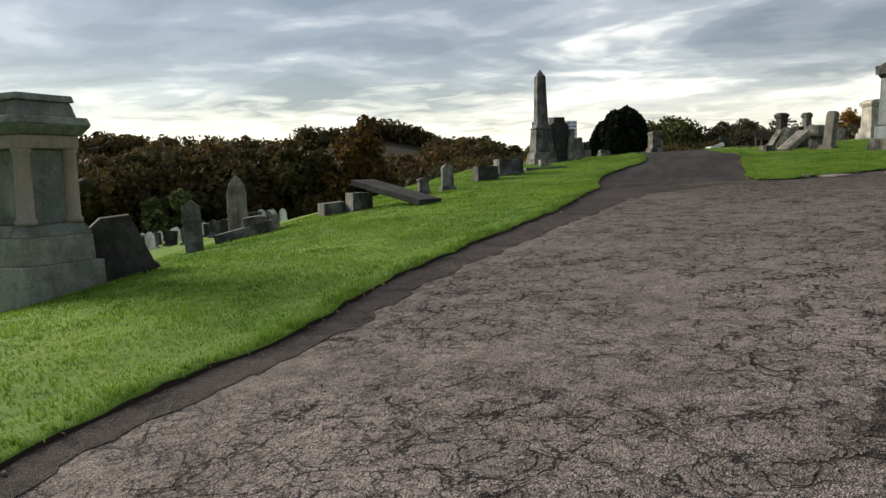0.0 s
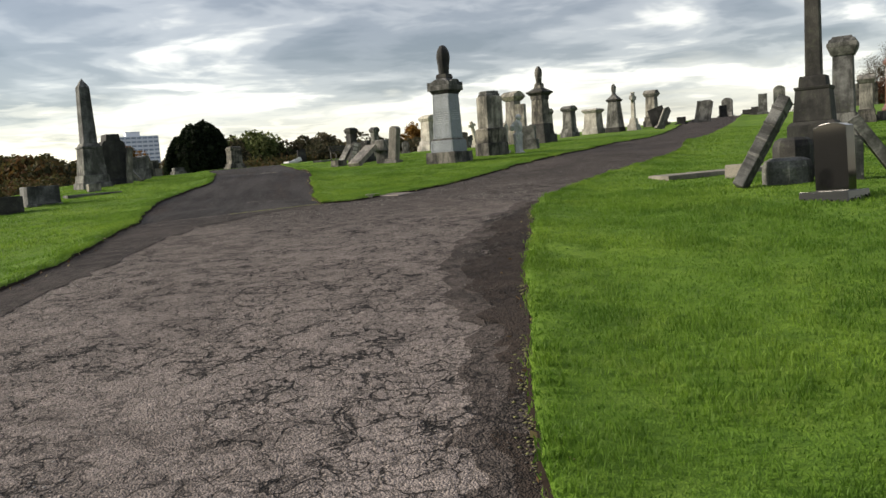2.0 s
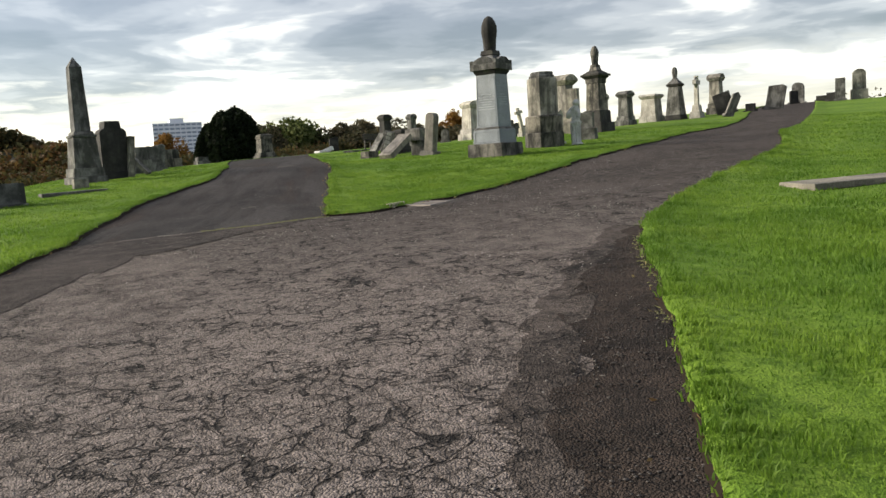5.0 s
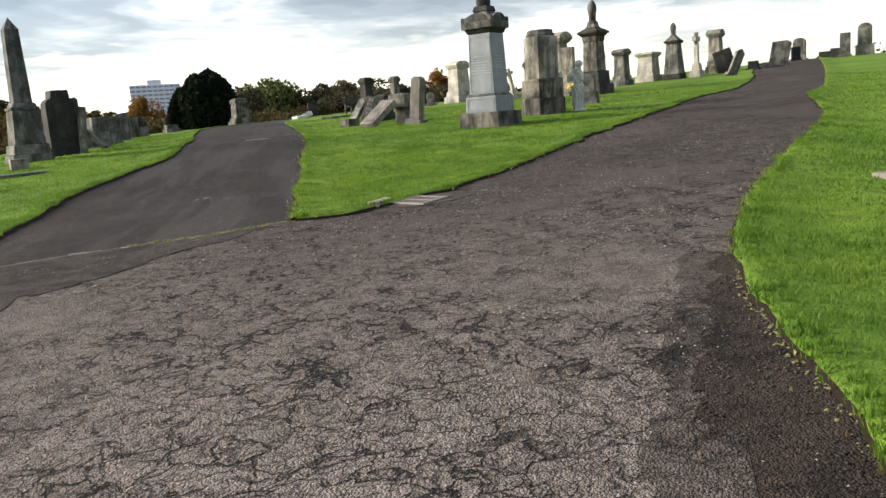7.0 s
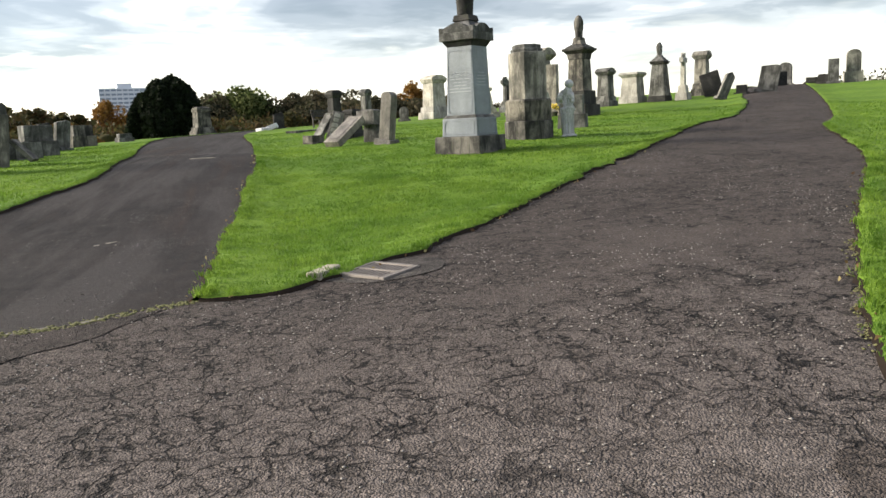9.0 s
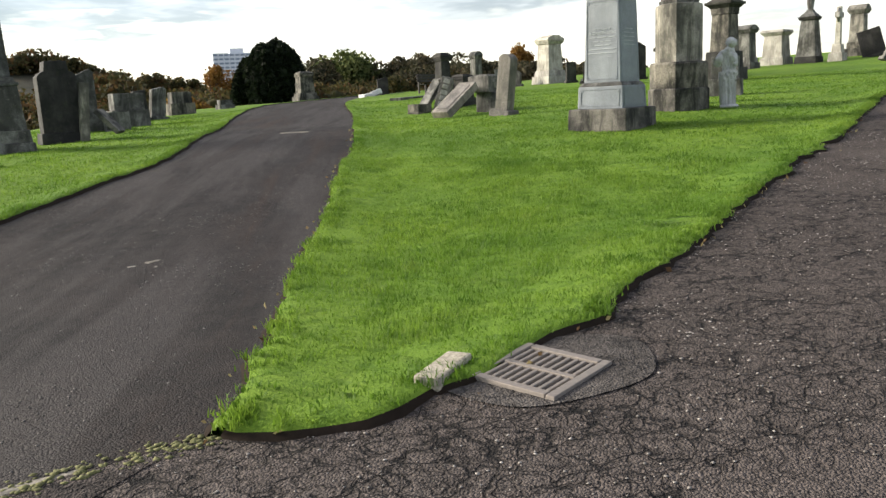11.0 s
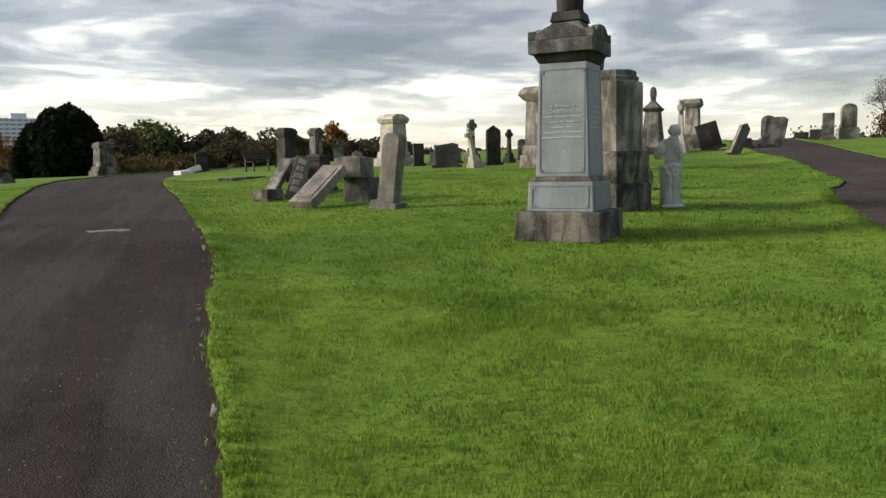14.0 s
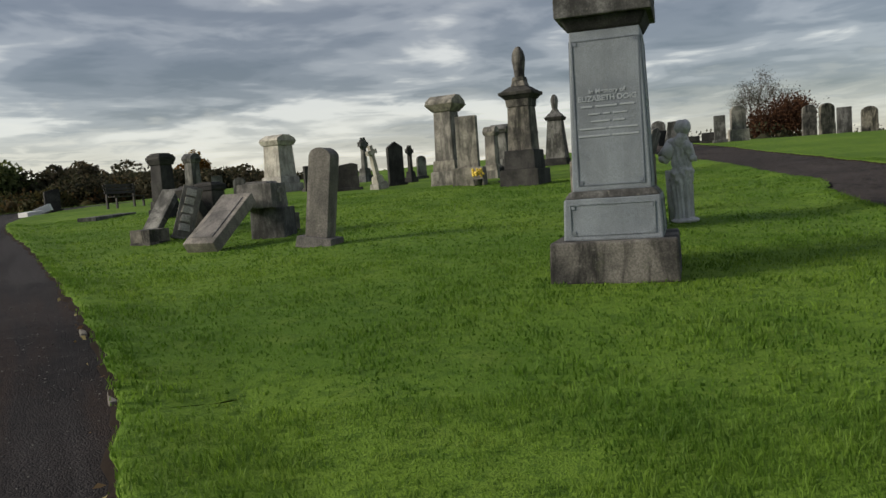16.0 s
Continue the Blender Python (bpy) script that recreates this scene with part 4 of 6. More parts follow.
def statue():
    """Robed figure with a bowed, hooded head: plain weathered marble, one mesh."""
    bm = bmesh.new()
    n = 72
    # height, sideways shift, half width, half depth, depth of the folds
    body = [(0, 0, 0.13, 0.12, 0.02), (0.03, 0, 0.125, 0.115, 0.1), (0.16, 0.005, 0.115, 0.105, 0.13), (0.33, 0.005, 0.12, 0.105, 0.14), (0.5, 0.006, 0.132, 0.11, 0.12), (0.6, 0.012, 0.145, 0.12, 0.06),
            (0.66, 0.02, 0.152, 0.13, 0.1), (0.7, 0.026, 0.14, 0.12, 0.06), (0.73, 0.028, 0.12, 0.1, 0.05), (0.82, 0.022, 0.118, 0.1, 0.1), (0.93, 0.028, 0.122, 0.105, 0.12), (1.03, 0.03, 0.122, 0.1, 0.08), (1.1, 0.045, 0.09, 0.08, 0.06), (1.15, 0.07, 0.055, 0.06, 0.03), (1.2, 0.085, 0.05, 0.055, 0.0)]
    zs = np.linspace(0, 1.2, 64)
    cols = [np.interp(zs, [b[0] for b in body], [b[k] for b in body]) for k in range(1, 5)]
    rings = []
    for z, cx, rx, ry, fold in zip(zs, *cols):
        ring = []
        for i in range(n):
            a = 2 * math.pi * i / n
            # straight pleats in the skirt, slanting swathes round hips and chest
            slant = 0.0 if z < 0.5 else (9.0 if z < 0.76 else 4.0)
            k = 1 + 1.7 * fold * (0.6 * math.sin(9 * a + slant * z * 4 + 1.5 * math.sin(2 * a + 3 * z)) + 0.4 * math.sin(14 * a - slant * z * 6)) + fold * 0.5 * math.sin(z * 70 + 3 * a) * (0.5 < z < 0.76)
            ring.append(bm.verts.new((cx + rx * k * math.cos(a), ry * k * math.sin(a), z)))
        rings.append(ring)
    for a, b in zip(rings, rings[1:]):
        for i in range(n):
            bm.faces.new((a[i], a[(i + 1) % n], b[(i + 1) % n], b[i]))
    bm.faces.new(rings[0][::-1]), bm.faces.new(rings[-1])

    def lump(x, y, z, rx, ry, rz, rough=0.012, tilt=(0, 0, 0), seed=0.0):
        made = bmesh.ops.create_icosphere(bm, subdivisions=4, radius=1.0, matrix=pose(x, y, z, *tilt) @ Matrix.Diagonal((rx, ry, rz, 1)))
        for v in made["verts"]:
            v.co += rough * noise.noise_vector(v.co * 13 + Vector((seed, 0, 0)))

    def limb(a, b, r0, r1, seed):
        a, b = Vector(a), Vector(b)
        q = (b - a).to_track_quat("Z", "Y").to_matrix().to_4x4()
        made = bmesh.ops.create_cone(bm, cap_ends=True, segments=24, radius1=r0, radius2=r1, depth=(b - a).length, matrix=Matrix.Translation((a + b) / 2) @ q)
        for v in made["verts"]:
            v.co += 0.022 * noise.noise_vector(v.co * 16 + Vector((seed, 2, 0)))

    lump(0.095, -0.05, 1.235, 0.082, 0.1, 0.105, 0.008, (38, 12, 0))
    lump(0.075, 0.0, 1.245, 0.105, 0.105, 0.1, 0.016, (20, 16, 0), 3)
    lump(0.04, -0.07, 1.08, 0.09, 0.07, 0.1, 0.02, (0, 20, 0), 5)
    lump(0.1, -0.09, 0.98, 0.07, 0.05, 0.11, 0.02, (0, -20, 0), 7)
    lump(-0.06, 0, 1.05, 0.08, 0.085, 0.075, 0.014, (0, 0, 0), 9)
    limb((-0.07, 0, 1.06), (-0.19, -0.06, 0.88), 0.065, 0.085, 1)
    lump(-0.185, -0.05, 0.86, 0.075, 0.07, 0.06, 0.022, (0, 30, 0), 11)
    limb((0.13, 0, 1.02), (0.16, -0.06, 0.84), 0.055, 0.05, 4)
    limb((0.15, -0.05, 0.83), (0.195, -0.12, 0.83), 0.04, 0.034, 6)
    limb((-0.135, 0.05, 0.0), (-0.13, 0.05, 0.7), 0.04, 0.055, 8)
    lump(0.02, 0, 0.03, 0.18, 0.16, 0.06, 0.012, (0, 0, 0), 13)
    for f in bm.faces:
        f.smooth = True
    bmesh.ops.recalc_face_normals(bm, faces=bm.faces)
    me = bpy.data.meshes.new("statue")
    bm.to_mesh(me)
    bm.free()
    me.materials.append(MARB)
    ob = new("statue", me)
    ob.matrix_world = pose(16.93, 25.02, ground_z(16.93, 25.02) - 0.02, 0, -2, -57)
    tagged(ob, "white marble statue of a hooded robed figure without hands", "statue")


statue()


# ---------- collapsed stones on the island ----------
def leaning_slab(label, x, y, turn, length, width, thick, pitch, mat, lift=0.0, roll=0.0, panel=True, name="fallen_slab"):
    """A long slab with one end on the ground, its other end raised by pitch degrees."""
    t = thing(name, label, "gravestone", x, y, turn, sink=0.02)
    t.matrix_world = t.matrix_world @ pose(0, 0, lift, roll, -pitch, 0)
    part("slab", frustum(length, width, length, width, 0, thick, 0.015, cx=length / 2), mat, t)
    if panel:
        part("panel_border", frustum(length * 0.8, width * 0.7, length * 0.78, width * 0.66, thick, thick + 0.015, 0.006, cx=length / 2), mat, t)
    return t


headstone("tall narrow pale slab leaning on a small base", 13.98, 29.0, -64, 0.34, 1.4, 0.26, "round", PALE, (0.56, 0.42, 0.16), lean=(0, 8))


def cube_block():
    t = thing("block_monument", "squat square pedestal block with its upper stone pushed askew", "monument", 14.78, 31.36, 34)
    part("base", frustum(0.56, 0.6, 0.53, 0.58, 0, 0.52, wear=0.008), GREY, t)
    part("block", frustum(0.66, 0.62, 0.62, 0.6, 0.52, 0.93, cx=-0.1, cy=0.12, wear=0.008), SAND, t)
    part("cap", frustum(0.46, 0.42, 0.4, 0.36, 0.93, 0.965, cx=-0.1, cy=0.12), SAND, t)
    part("carved_cross", frustum(0.09, 0.02, 0.09, 0.02, 0.62, 0.87, 0.005, cx=-0.1, cy=-0.19), SAND, t)
    part("carved_cross", frustum(0.24, 0.02, 0.24, 0.02, 0.76, 0.83, 0.005, cx=-0.1, cy=-0.192), SAND, t)


cube_block()
leaning_slab("fallen carved slab propped on a pedestal block", 13.22, 30.93, 24, 1.3, 0.56, 0.2, 33, PALE)
headstone("low broken block lying in grass", 13.5, 33.3, 25, 0.52, 0.28, 0.42, "flat", SOOT, (0.56, 0.46, 0.06))
t = headstone("carved pale slab leaning sideways among fallen stones", 14.1, 33.35, -30, 0.34, 0.98, 0.3, "flat", PALE, (0.4, 0.36, 0.05), lean=(-6, 17))
for k in range(5):
    part("carving", frustum(0.2 - 0.03 * (k % 2), 0.03, 0.17, 0.02, 0.16 + 0.16 * k, 0.29 + 0.16 * k, 0.008, cy=-0.17, wear=0.012), SANDW, t)
leaning_slab("thin dark slab toppled against other stones", 14.0, 34.35, 16, 1.05, 0.42, 0.12, 52, GREY, panel=False)
leaning_slab("broken dark slab slumped behind a carved one", 14.75, 33.7, 190, 0.95, 0.4, 0.16, 62, DARK, panel=False)
capped_pillar("dark stepped pedestal stub", 15.2, 34.2, 25, 0.92, 0.44, DARK, DARK, 1.1, gable=False)
headstone("small grey block fallen on grass", 15.3, 31.75, 20, 0.36, 0.36, 0.3, "flat", SOOT, (0.4, 0.33, 0.05))
leaning_slab("fragment of stone lying in the grass", 14.0, 32.2, 70, 0.35, 0.2, 0.12, 4, GREY, panel=False)
capped_pillar("tall dark headstone with a heavy flat cap", 16.15, 38.15, 15, 1.58, 0.38, DARK, DARK, 1.3, gable=False)
capped_pillar("slim pale pillar beside a dark headstone", 20.0, 44.0, 15, 1.7, 0.36, GREY)
leaning_slab("flat stone kerb lying in the grass", 15.2, 40.6, 40, 2.2, 0.5, 0.12, 1, GREY, panel=False, name="grave_kerb")
headstone("dark small headstone near the hedge", 18.4, 52.3, 10, 0.55, 0.95, 0.2, "broken", DARK)
leaning_slab("white broken slab lying on grass", 16.6, 50.0, 20, 0.6, 0.5, 0.2, 4, WHITE, panel=False)
leaning_slab("white broken slab lying on grass", 17.4, 51.0, -30, 0.55, 0.4, 0.25, 20, WHITE, panel=False)
headstone("pale slim headstone by the hedge", 22.3, 46.6, 10, 0.4, 0.9, 0.14, "flat", GREY)


def bench():
    t = thing("bench", "dark wooden bench on the grass near the hedge", "bench", 20.0, 49.3, 25)
    for i in range(4):
        part("seat_slat", frustum(1.6, 0.09, 1.6, 0.09, 0.42, 0.45, 0.006, cy=-0.18 + 0.12 * i), WOODD, t)
    for i in range(3):
        part("back_slat", frustum(1.6, 0.03, 1.6, 0.03, 0.55 + 0.13 * i, 0.65 + 0.13 * i, 0.006, cy=0.25 + 0.02 * i), WOODD, t)
    for sx in (-0.7, 0.7):
        part("leg", frustum(0.07, 0.07, 0.06, 0.06, 0, 0.42, 0.006, cx=sx, cy=-0.2), WOODD, t)
        part("leg", frustum(0.07, 0.07, 0.06, 0.06, 0, 0.92, 0.006, cx=sx, cy=0.24), WOODD, t)


bench()


def flowers():
    t = thing("flower_pot", "yellow flowers in a pot at the foot of a headstone", "flowers", 24.25, 35.35, 0)
    part("pot", lathe([(0.1, 0), (0.14, 0.2), (0.15, 0.22)], 12), SOOT, t)
    bm = bmesh.new()
    for i in range(26):
        a, r = random.uniform(0, 6.28), random.uniform(0, 0.2)
        bmesh.ops.create_icosphere(bm, subdivisions=1, radius=0.045, matrix=pose(r * math.cos(a), r * math.sin(a), 0.3 + random.uniform(0, 0.2)))
    part("blooms", bm, YELLOW, t)


flowers()


# ---------- beside the road on the right ----------
def shaft_monument():
    t = thing("obelisk", "tall dark tapering stone shaft on a stepped pedestal", "monument", 17.68, 14.07, 28)
    tiers(t, [("base", 1.06, 1.04, 0, 0.62, DARK), ("base_slope", 1.02, 0.88, 0.62, 0.7, DARK), ("pedestal", 0.82, 0.72, 0.7, 1.4, DARK), ("moulding", 0.74, 0.78, 1.4, 1.48, DARK), ("step", 0.6, 0.55, 1.48, 1.72, DARK), ("shaft", 0.34, 0.27, 1.72, 5.0, DARK), ("tip", 0.28, 0.02, 5.0, 5.3, DARK)])


shaft_monument()
capped_pillar("grey pillar with a broad moulded cap", 20.45, 15.25, 30, 2.7, 0.5, GREY, GREY, 1.42, gable=False)
t = leaning_slab("long carved pilaster slab leaning on rubble", 9.8, 9.36, -30, 1.3, 0.28, 0.15, 60, GREY, roll=-35)
for k in range(4):
    part("carved_band", frustum(0.04, 0.288, 0.03, 0.284, -0.004, 0.156, 0.004, cx=0.45 + 0.22 * k), GREY, t)


def round_block():
    t = thing("stone_block", "lichened grey block with a rounded chamfered top", "gravestone", 10.45, 9.2, 20)
    part("block", lathe([(0.31, 0), (0.31, 0.24), (0.28, 0.33), (0.2, 0.37)], sides=8, square=0.4), SPECK, t)
    t = thing("stone_block", "dark chamfered block lying behind a pale one", "gravestone", 11.2, 9.68, 20)
    part("block", lathe([(0.27, 0), (0.27, 0.5), (0.24, 0.58), (0.17, 0.62)], sides=8, square=0.4), DARK, t)


round_block()
leaning_slab("flat concrete grave ledger sunk in the grass", 10.95, 12.15, -16, 2.25, 0.72, 0.085, 1, CONC, panel=False, name="grave_ledger")
headstone("small square block at the ledger's end", 11.5, 10.95, 15, 0.3, 0.24, 0.28, "flat", CONC, (0.32, 0.3, 0.04))
leaning_slab("narrow stone kerb lying in the grass", 11.3, 10.0, -25, 0.9, 0.16, 0.1, 2, SANDW, panel=False, name="grave_kerb")


def black_headstone():
    t = thing("headstone", "polished black granite headstone tilting on its plinth", "gravestone", 8.9, 7.42, -86, (-0.6, -2))
    part("base", frustum(0.56, 0.42, 0.54, 0.4, 0, 0.12, 0.006, wear=0.001), BLACK, t)
    part("slab", prism([(-0.185, 0), (0.185, 0), (0.185, 0.67), (0.1, 0.7), (0, 0.715), (-0.1, 0.7), (-0.185, 0.67)], 0.15, 0.004, pose(0, 0.04, 0.12), wear=0.0), BLACK, t)


black_headstone()
headstone("lichened speckled granite block with a peaked top", 10.85, 8.7, -45, 0.5, 0.66, 0.3, "peak", SPECK, (0.54, 0.34, 0.05))
leaning_slab("speckled granite slab leaning on a block", 11.3, 8.25, 128, 0.95, 0.4, 0.14, 56, SPECK, panel=False)


def red_column():
    t = thing("column_monument", "polished red granite column with a domed cap", "monument", 30.6, 20.2, 30)
    part("base", frustum(1.15, 1.15, 1.1, 1.1, 0, 0.35), SOOT, t)
    part("column_foot", lathe([(0.42, 0.35), (0.42, 0.45), (0.36, 0.5), (0.36, 0.58), (0.31, 0.62)], 32), RED, t)
    part("column", lathe([(0.31, 0.62), (0.29, 1.3), (0.28, 2.0)], 32), RED, t)
    part("cap", lathe([(0.28, 2.0), (0.33, 2.05), (0.36, 2.1), (0.37, 2.18), (0.33, 2.21), (0.32, 2.26), (0.22, 2.34), (0.03, 2.38)], 32), RED, t)


red_column()
capped_pillar("slim sandstone pillar with a gabled cap", 29.3, 20.45, 30, 1.75, 0.45, SAND, SOOT, 1.4)
headstone("large arched sandstone headstone", 31.4, 19.5, 28, 0.85, 1.95, 0.28, "arch", SAND, (1.15, 0.6, 0.3))
small_urn_column("dark slender column with an urn", 33.4, 20.3, 30, 2.5, 0.5, DARK)
headstone("white round-topped headstone on the hilltop lawn", 33.2, 19.75, 30, 0.32, 1.0, 0.15, "round", MARB)
small_urn_column("grey pedestal with a tall finial", 32.3, 18.2, 30, 2.6, 0.62, GREY)
headstone("small white marker stone", 34.5, 21.6, 30, 0.35, 0.9, 0.14, "flat", MARB)
headstone("dark low grave surround", 29.8, 21.3, 30, 1.3, 0.35, 0.3, "flat", SOOT)

# ---------- along the bank on the left ----------
def left_pedestal():
    t = thing("pedestal_monument", "greened sandstone pedestal with columned corners and stepped cornice", "monument", -5.36, 10.34, -24, z=0.1)
    tiers(t, [("base", 1.24, 1.2, -0.354, 0.398, GREEN), ("plinth", 1.06, 1.03, 0.398, 0.752, GREEN), ("plinth_slope", 1.03, 0.9, 0.752, 0.903, GREEN), ("die", 0.7, 0.68, 0.903, 1.859, GREEN),
              ("frieze", 0.9, 0.9, 1.859, 2.035, PINK), ("cornice", 0.96, 1.14, 2.035, 2.159, GREEN), ("cornice_top", 1.14, 1.08, 2.159, 2.266, GREEN), ("attic", 0.9, 0.8, 2.266, 2.460, GREEN), ("cap", 0.88, 0.84, 2.460, 2.549, GREEN)])
    for sx in (-1, 1):
        for sy in (-1, 1):
            c = part("column", lathe([(0.13, 0.903), (0.13, 0.956), (0.105, 0.991), (0.098, 1.797), (0.12, 1.859)], 16), PINK, t, "pink polished corner column")
            c.matrix_local = pose(0.35 * sx, 0.35 * sy, 0)


left_pedestal()
headstone("blackened slab leaning over beside a pedestal", -4.35, 11.0, 24, 0.72, 0.95, 0.14, "peak", DARK, (0.8, 0.3, 0.06), lean=(8, -24))
headstone("dark upright slab leaning over the bank", -4.6, 14.6, 8, 0.3, 1.0, 0.22, "peak", GREY, (0.32, 0.26, 0.05), lean=(0, -2))
headstone("pale curved headstone with a peeling face", -4.35, 16.8, 12, 0.4, 1.35, 0.22, "gothic", SAND)
leaning_slab("broken slab sloping down into the bank", -4.45, 15.6, 8, 1.15, 0.5, 0.22, 14, GREY, panel=False)
headstone("rubble lump sunk in the bank", -3.75, 15.75, 15, 0.45, 0.42, 0.4, "broken", SOOT, (0.5, 0.45, 0.05))
headstone("small pale stump of stone", -3.45, 16.2, 15, 0.2, 0.35, 0.16, "round", SAND, (0.25, 0.2, 0.04))
leaning_slab("long slab tipped up on the bank's rim", -0.25, 15.35, 137, 2.0, 0.62, 0.12, 12, DARK, panel=False)
headstone("grey block under a tipped slab", -1.75, 16.6, 30, 0.45, 0.4, 0.4, "flat", GREY, (0.5, 0.42, 0.04))
headstone("rough block half buried in the bank", -2.3, 16.8, 30, 0.6, 0.3, 0.4, "broken", GREY, (0.62, 0.42, 0.04))
capped_pillar("small two-tier pedestal stub", -0.45, 18.6, 15, 0.42, 0.24, GREY, GREY, 1.2)
headstone("small upright grey headstone", 0.12, 19.3, 15, 0.28, 0.66, 0.16, "round", GREY)
headstone("dark square stone grave block", 1.2, 22.2, 15, 0.6, 0.42, 0.5, "flat", DARK, (0.64, 0.54, 0.04))
headstone("grey chest tomb block", 1.95, 23.6, 15, 0.75, 0.5, 0.55, "flat", GREY, (0.85, 0.62, 0.08))
leaning_slab("flat grave kerb in the grass", 2.6, 25.4, 10, 1.4, 0.5, 0.1, 1, GREY, panel=False, name="grave_kerb")
headstone("small broken block in front of the obelisk", 3.5, 27.4, 10, 0.35, 0.26, 0.28, "flat", SAND, (0.38, 0.3, 0.04))


def obelisk():
    t = thing("obelisk", "pale weathered stone obelisk on a tapering pedestal", "monument", 3.72, 29.95, 14)
    tiers(t, [("base", 0.95, 0.92, 0, 0.22, GREY), ("plinth", 0.84, 0.8, 0.22, 0.46, GREY), ("pedestal", 0.72, 0.6, 0.46, 1.3, GREY), ("moulding", 0.64, 0.66, 1.3, 1.37, GREY), ("neck", 0.56, 0.5, 1.37, 1.47, GREY), ("shaft", 0.43, 0.33, 1.47, 3.24, GREY), ("tip", 0.33, 0.02, 3.24, 3.52, GREY)])


obelisk()
headstone("dark broad monument with a stepped shoulder top", 4.6, 31.9, 14, 0.8, 1.78, 0.5, "shoulder", DARK, (0.95, 0.65, 0.25))
headstone("pale narrow slab leaning by a dark monument", 5.05, 31.7, 14, 0.2, 1.3, 0.14, "flat", SAND, (0.24, 0.2, 0.04), lean=(0, 5))
headstone("tall grey slab with a sloping top on a block", 5.05, 35.4, 12, 0.42, 1.65, 0.25, "broken", GREY, (0.75, 0.5, 0.5))
leaning_slab("dark slab with a pale broken edge tilted in the grass", 5.75, 33.9, 160, 0.75, 0.45, 0.12, 48, SOOT, panel=False)
headstone("grey square stone grave block", 5.7, 35.2, 14, 0.6, 0.5, 0.5, "flat", GREY, (0.66, 0.55, 0.05))


def two_tier(label, x, y, turn, w, h, mat):
    t = thing("block_monument", label, "monument", x, y, turn)
    tiers(t, [("base", w, w * 0.97, 0, h * 0.52, mat, 0.8), ("block", w * 0.8, w * 0.78, h * 0.52, h, mat, 0.75)])


two_tier("low two-tier block of grey stone", 6.0, 37.2, 14, 1.05, 0.98, GREY)
headstone("dark slab leaning in the row", 6.5, 40.9, 20, 0.4, 1.05, 0.2, "flat", DARK, lean=(0, -6))
headstone("grey slab with a pale sloping edge", 6.95, 41.8, 20, 0.5, 1.15, 0.25, "broken", GREY, lean=(0, 7))
two_tier("two-tier block with a dark upper stone", 8.05, 46.6, 14, 1.0, 0.92, SOOT)
headstone("thin white stone post by a block", 7.3, 46.2, 10, 0.1, 0.95, 0.1, "flat", SANDW, (0.14, 0.14, 0.04))
two_tier("low grey grave block", 10.3, 51.0, 14, 0.75, 0.42, GREY)
capped_pillar("broad dark pedestal beside the yew", 16.1, 60.5, 10, 1.75, 0.85, SOOT, SOOT, 1.05, gable=False)


# ---------- drain ----------
def drain():
    x, y = 7.55, 15.4
    z = ground_z(x, y) + 0.024
    dx, dy = height_at(x + 0.3, y) - height_at(x - 0.3, y), height_at(x, y + 0.3) - height_at(x, y - 0.3)
    t = new("drain_grate")
    t.matrix_world = pose(x, y, z, math.degrees(math.atan(dy / 0.6)), -math.degrees(math.atan(dx / 0.6)), 27)
    tagged(t, "rusted cast iron drain grate set in the road", "drain grate")
    s = 0.43
    # no hollow is modelled: a thin black plate paints its shade
    part("pit", frustum(s * 0.94, s * 0.94, s * 0.94, s * 0.94, -0.004, 0.001, 0.001), PIT_SHADE, t)
    for sx, sy, w, d in ((0, -s / 2, s + 0.05, 0.05), (0, s / 2, s + 0.05, 0.05), (-s / 2, 0, 0.05, s - 0.05), (s / 2, 0, 0.05, s - 0.05)):
        part("rim", frustum(w, d, w - 0.008, d - 0.008, 0, 0.022, 0.004, cx=sx, cy=sy, wear=0.001), IRON, t)
    part("spine", frustum(0.035, s - 0.05, 0.03, s - 0.05, 0, 0.02, 0.004, wear=0.001), IRON, t)
    for i in range(9):
        yy = -s / 2 + 0.048 + i * (s - 0.096) / 8
        for sx in (-1, 1):
            part("bar", frustum(s / 2 - 0.05, 0.022, s / 2 - 0.052, 0.018, 0, 0.018, 0.004, cx=sx * (s / 4 - 0.004), cy=yy, wear=0.001), IRON, t)


drain()
leaning_slab("broken pale kerb stone at the tip of the lawn", 7.02, 15.46, 42, 0.36, 0.13, 0.09, 1, PALECONC, lift=0.025, panel=False, name="kerb_stone")


def drain_surround():
    """A patched ring of cement round the drain."""
    a = np.linspace(0.0, 2 * np.pi, 60, endpoint=False)
    ring = np.column_stack([7.62 + 0.52 * np.cos(a) * (1 + 0.08 * np.sin(3 * a)), 15.42 + 0.42 * np.sin(a) * (1 + 0.1 * np.cos(2 * a))])
    tagged(sheet("drain_surround", ring, tarmac("cement_patch", (0.12, 0.108, 0.1), (0.06, 0.054, 0.051), 0.35, 0.8), 0.028, 0.1, 0.004), "worn grey cement patch round the drain", "patch", kind="structure")


drain_surround()


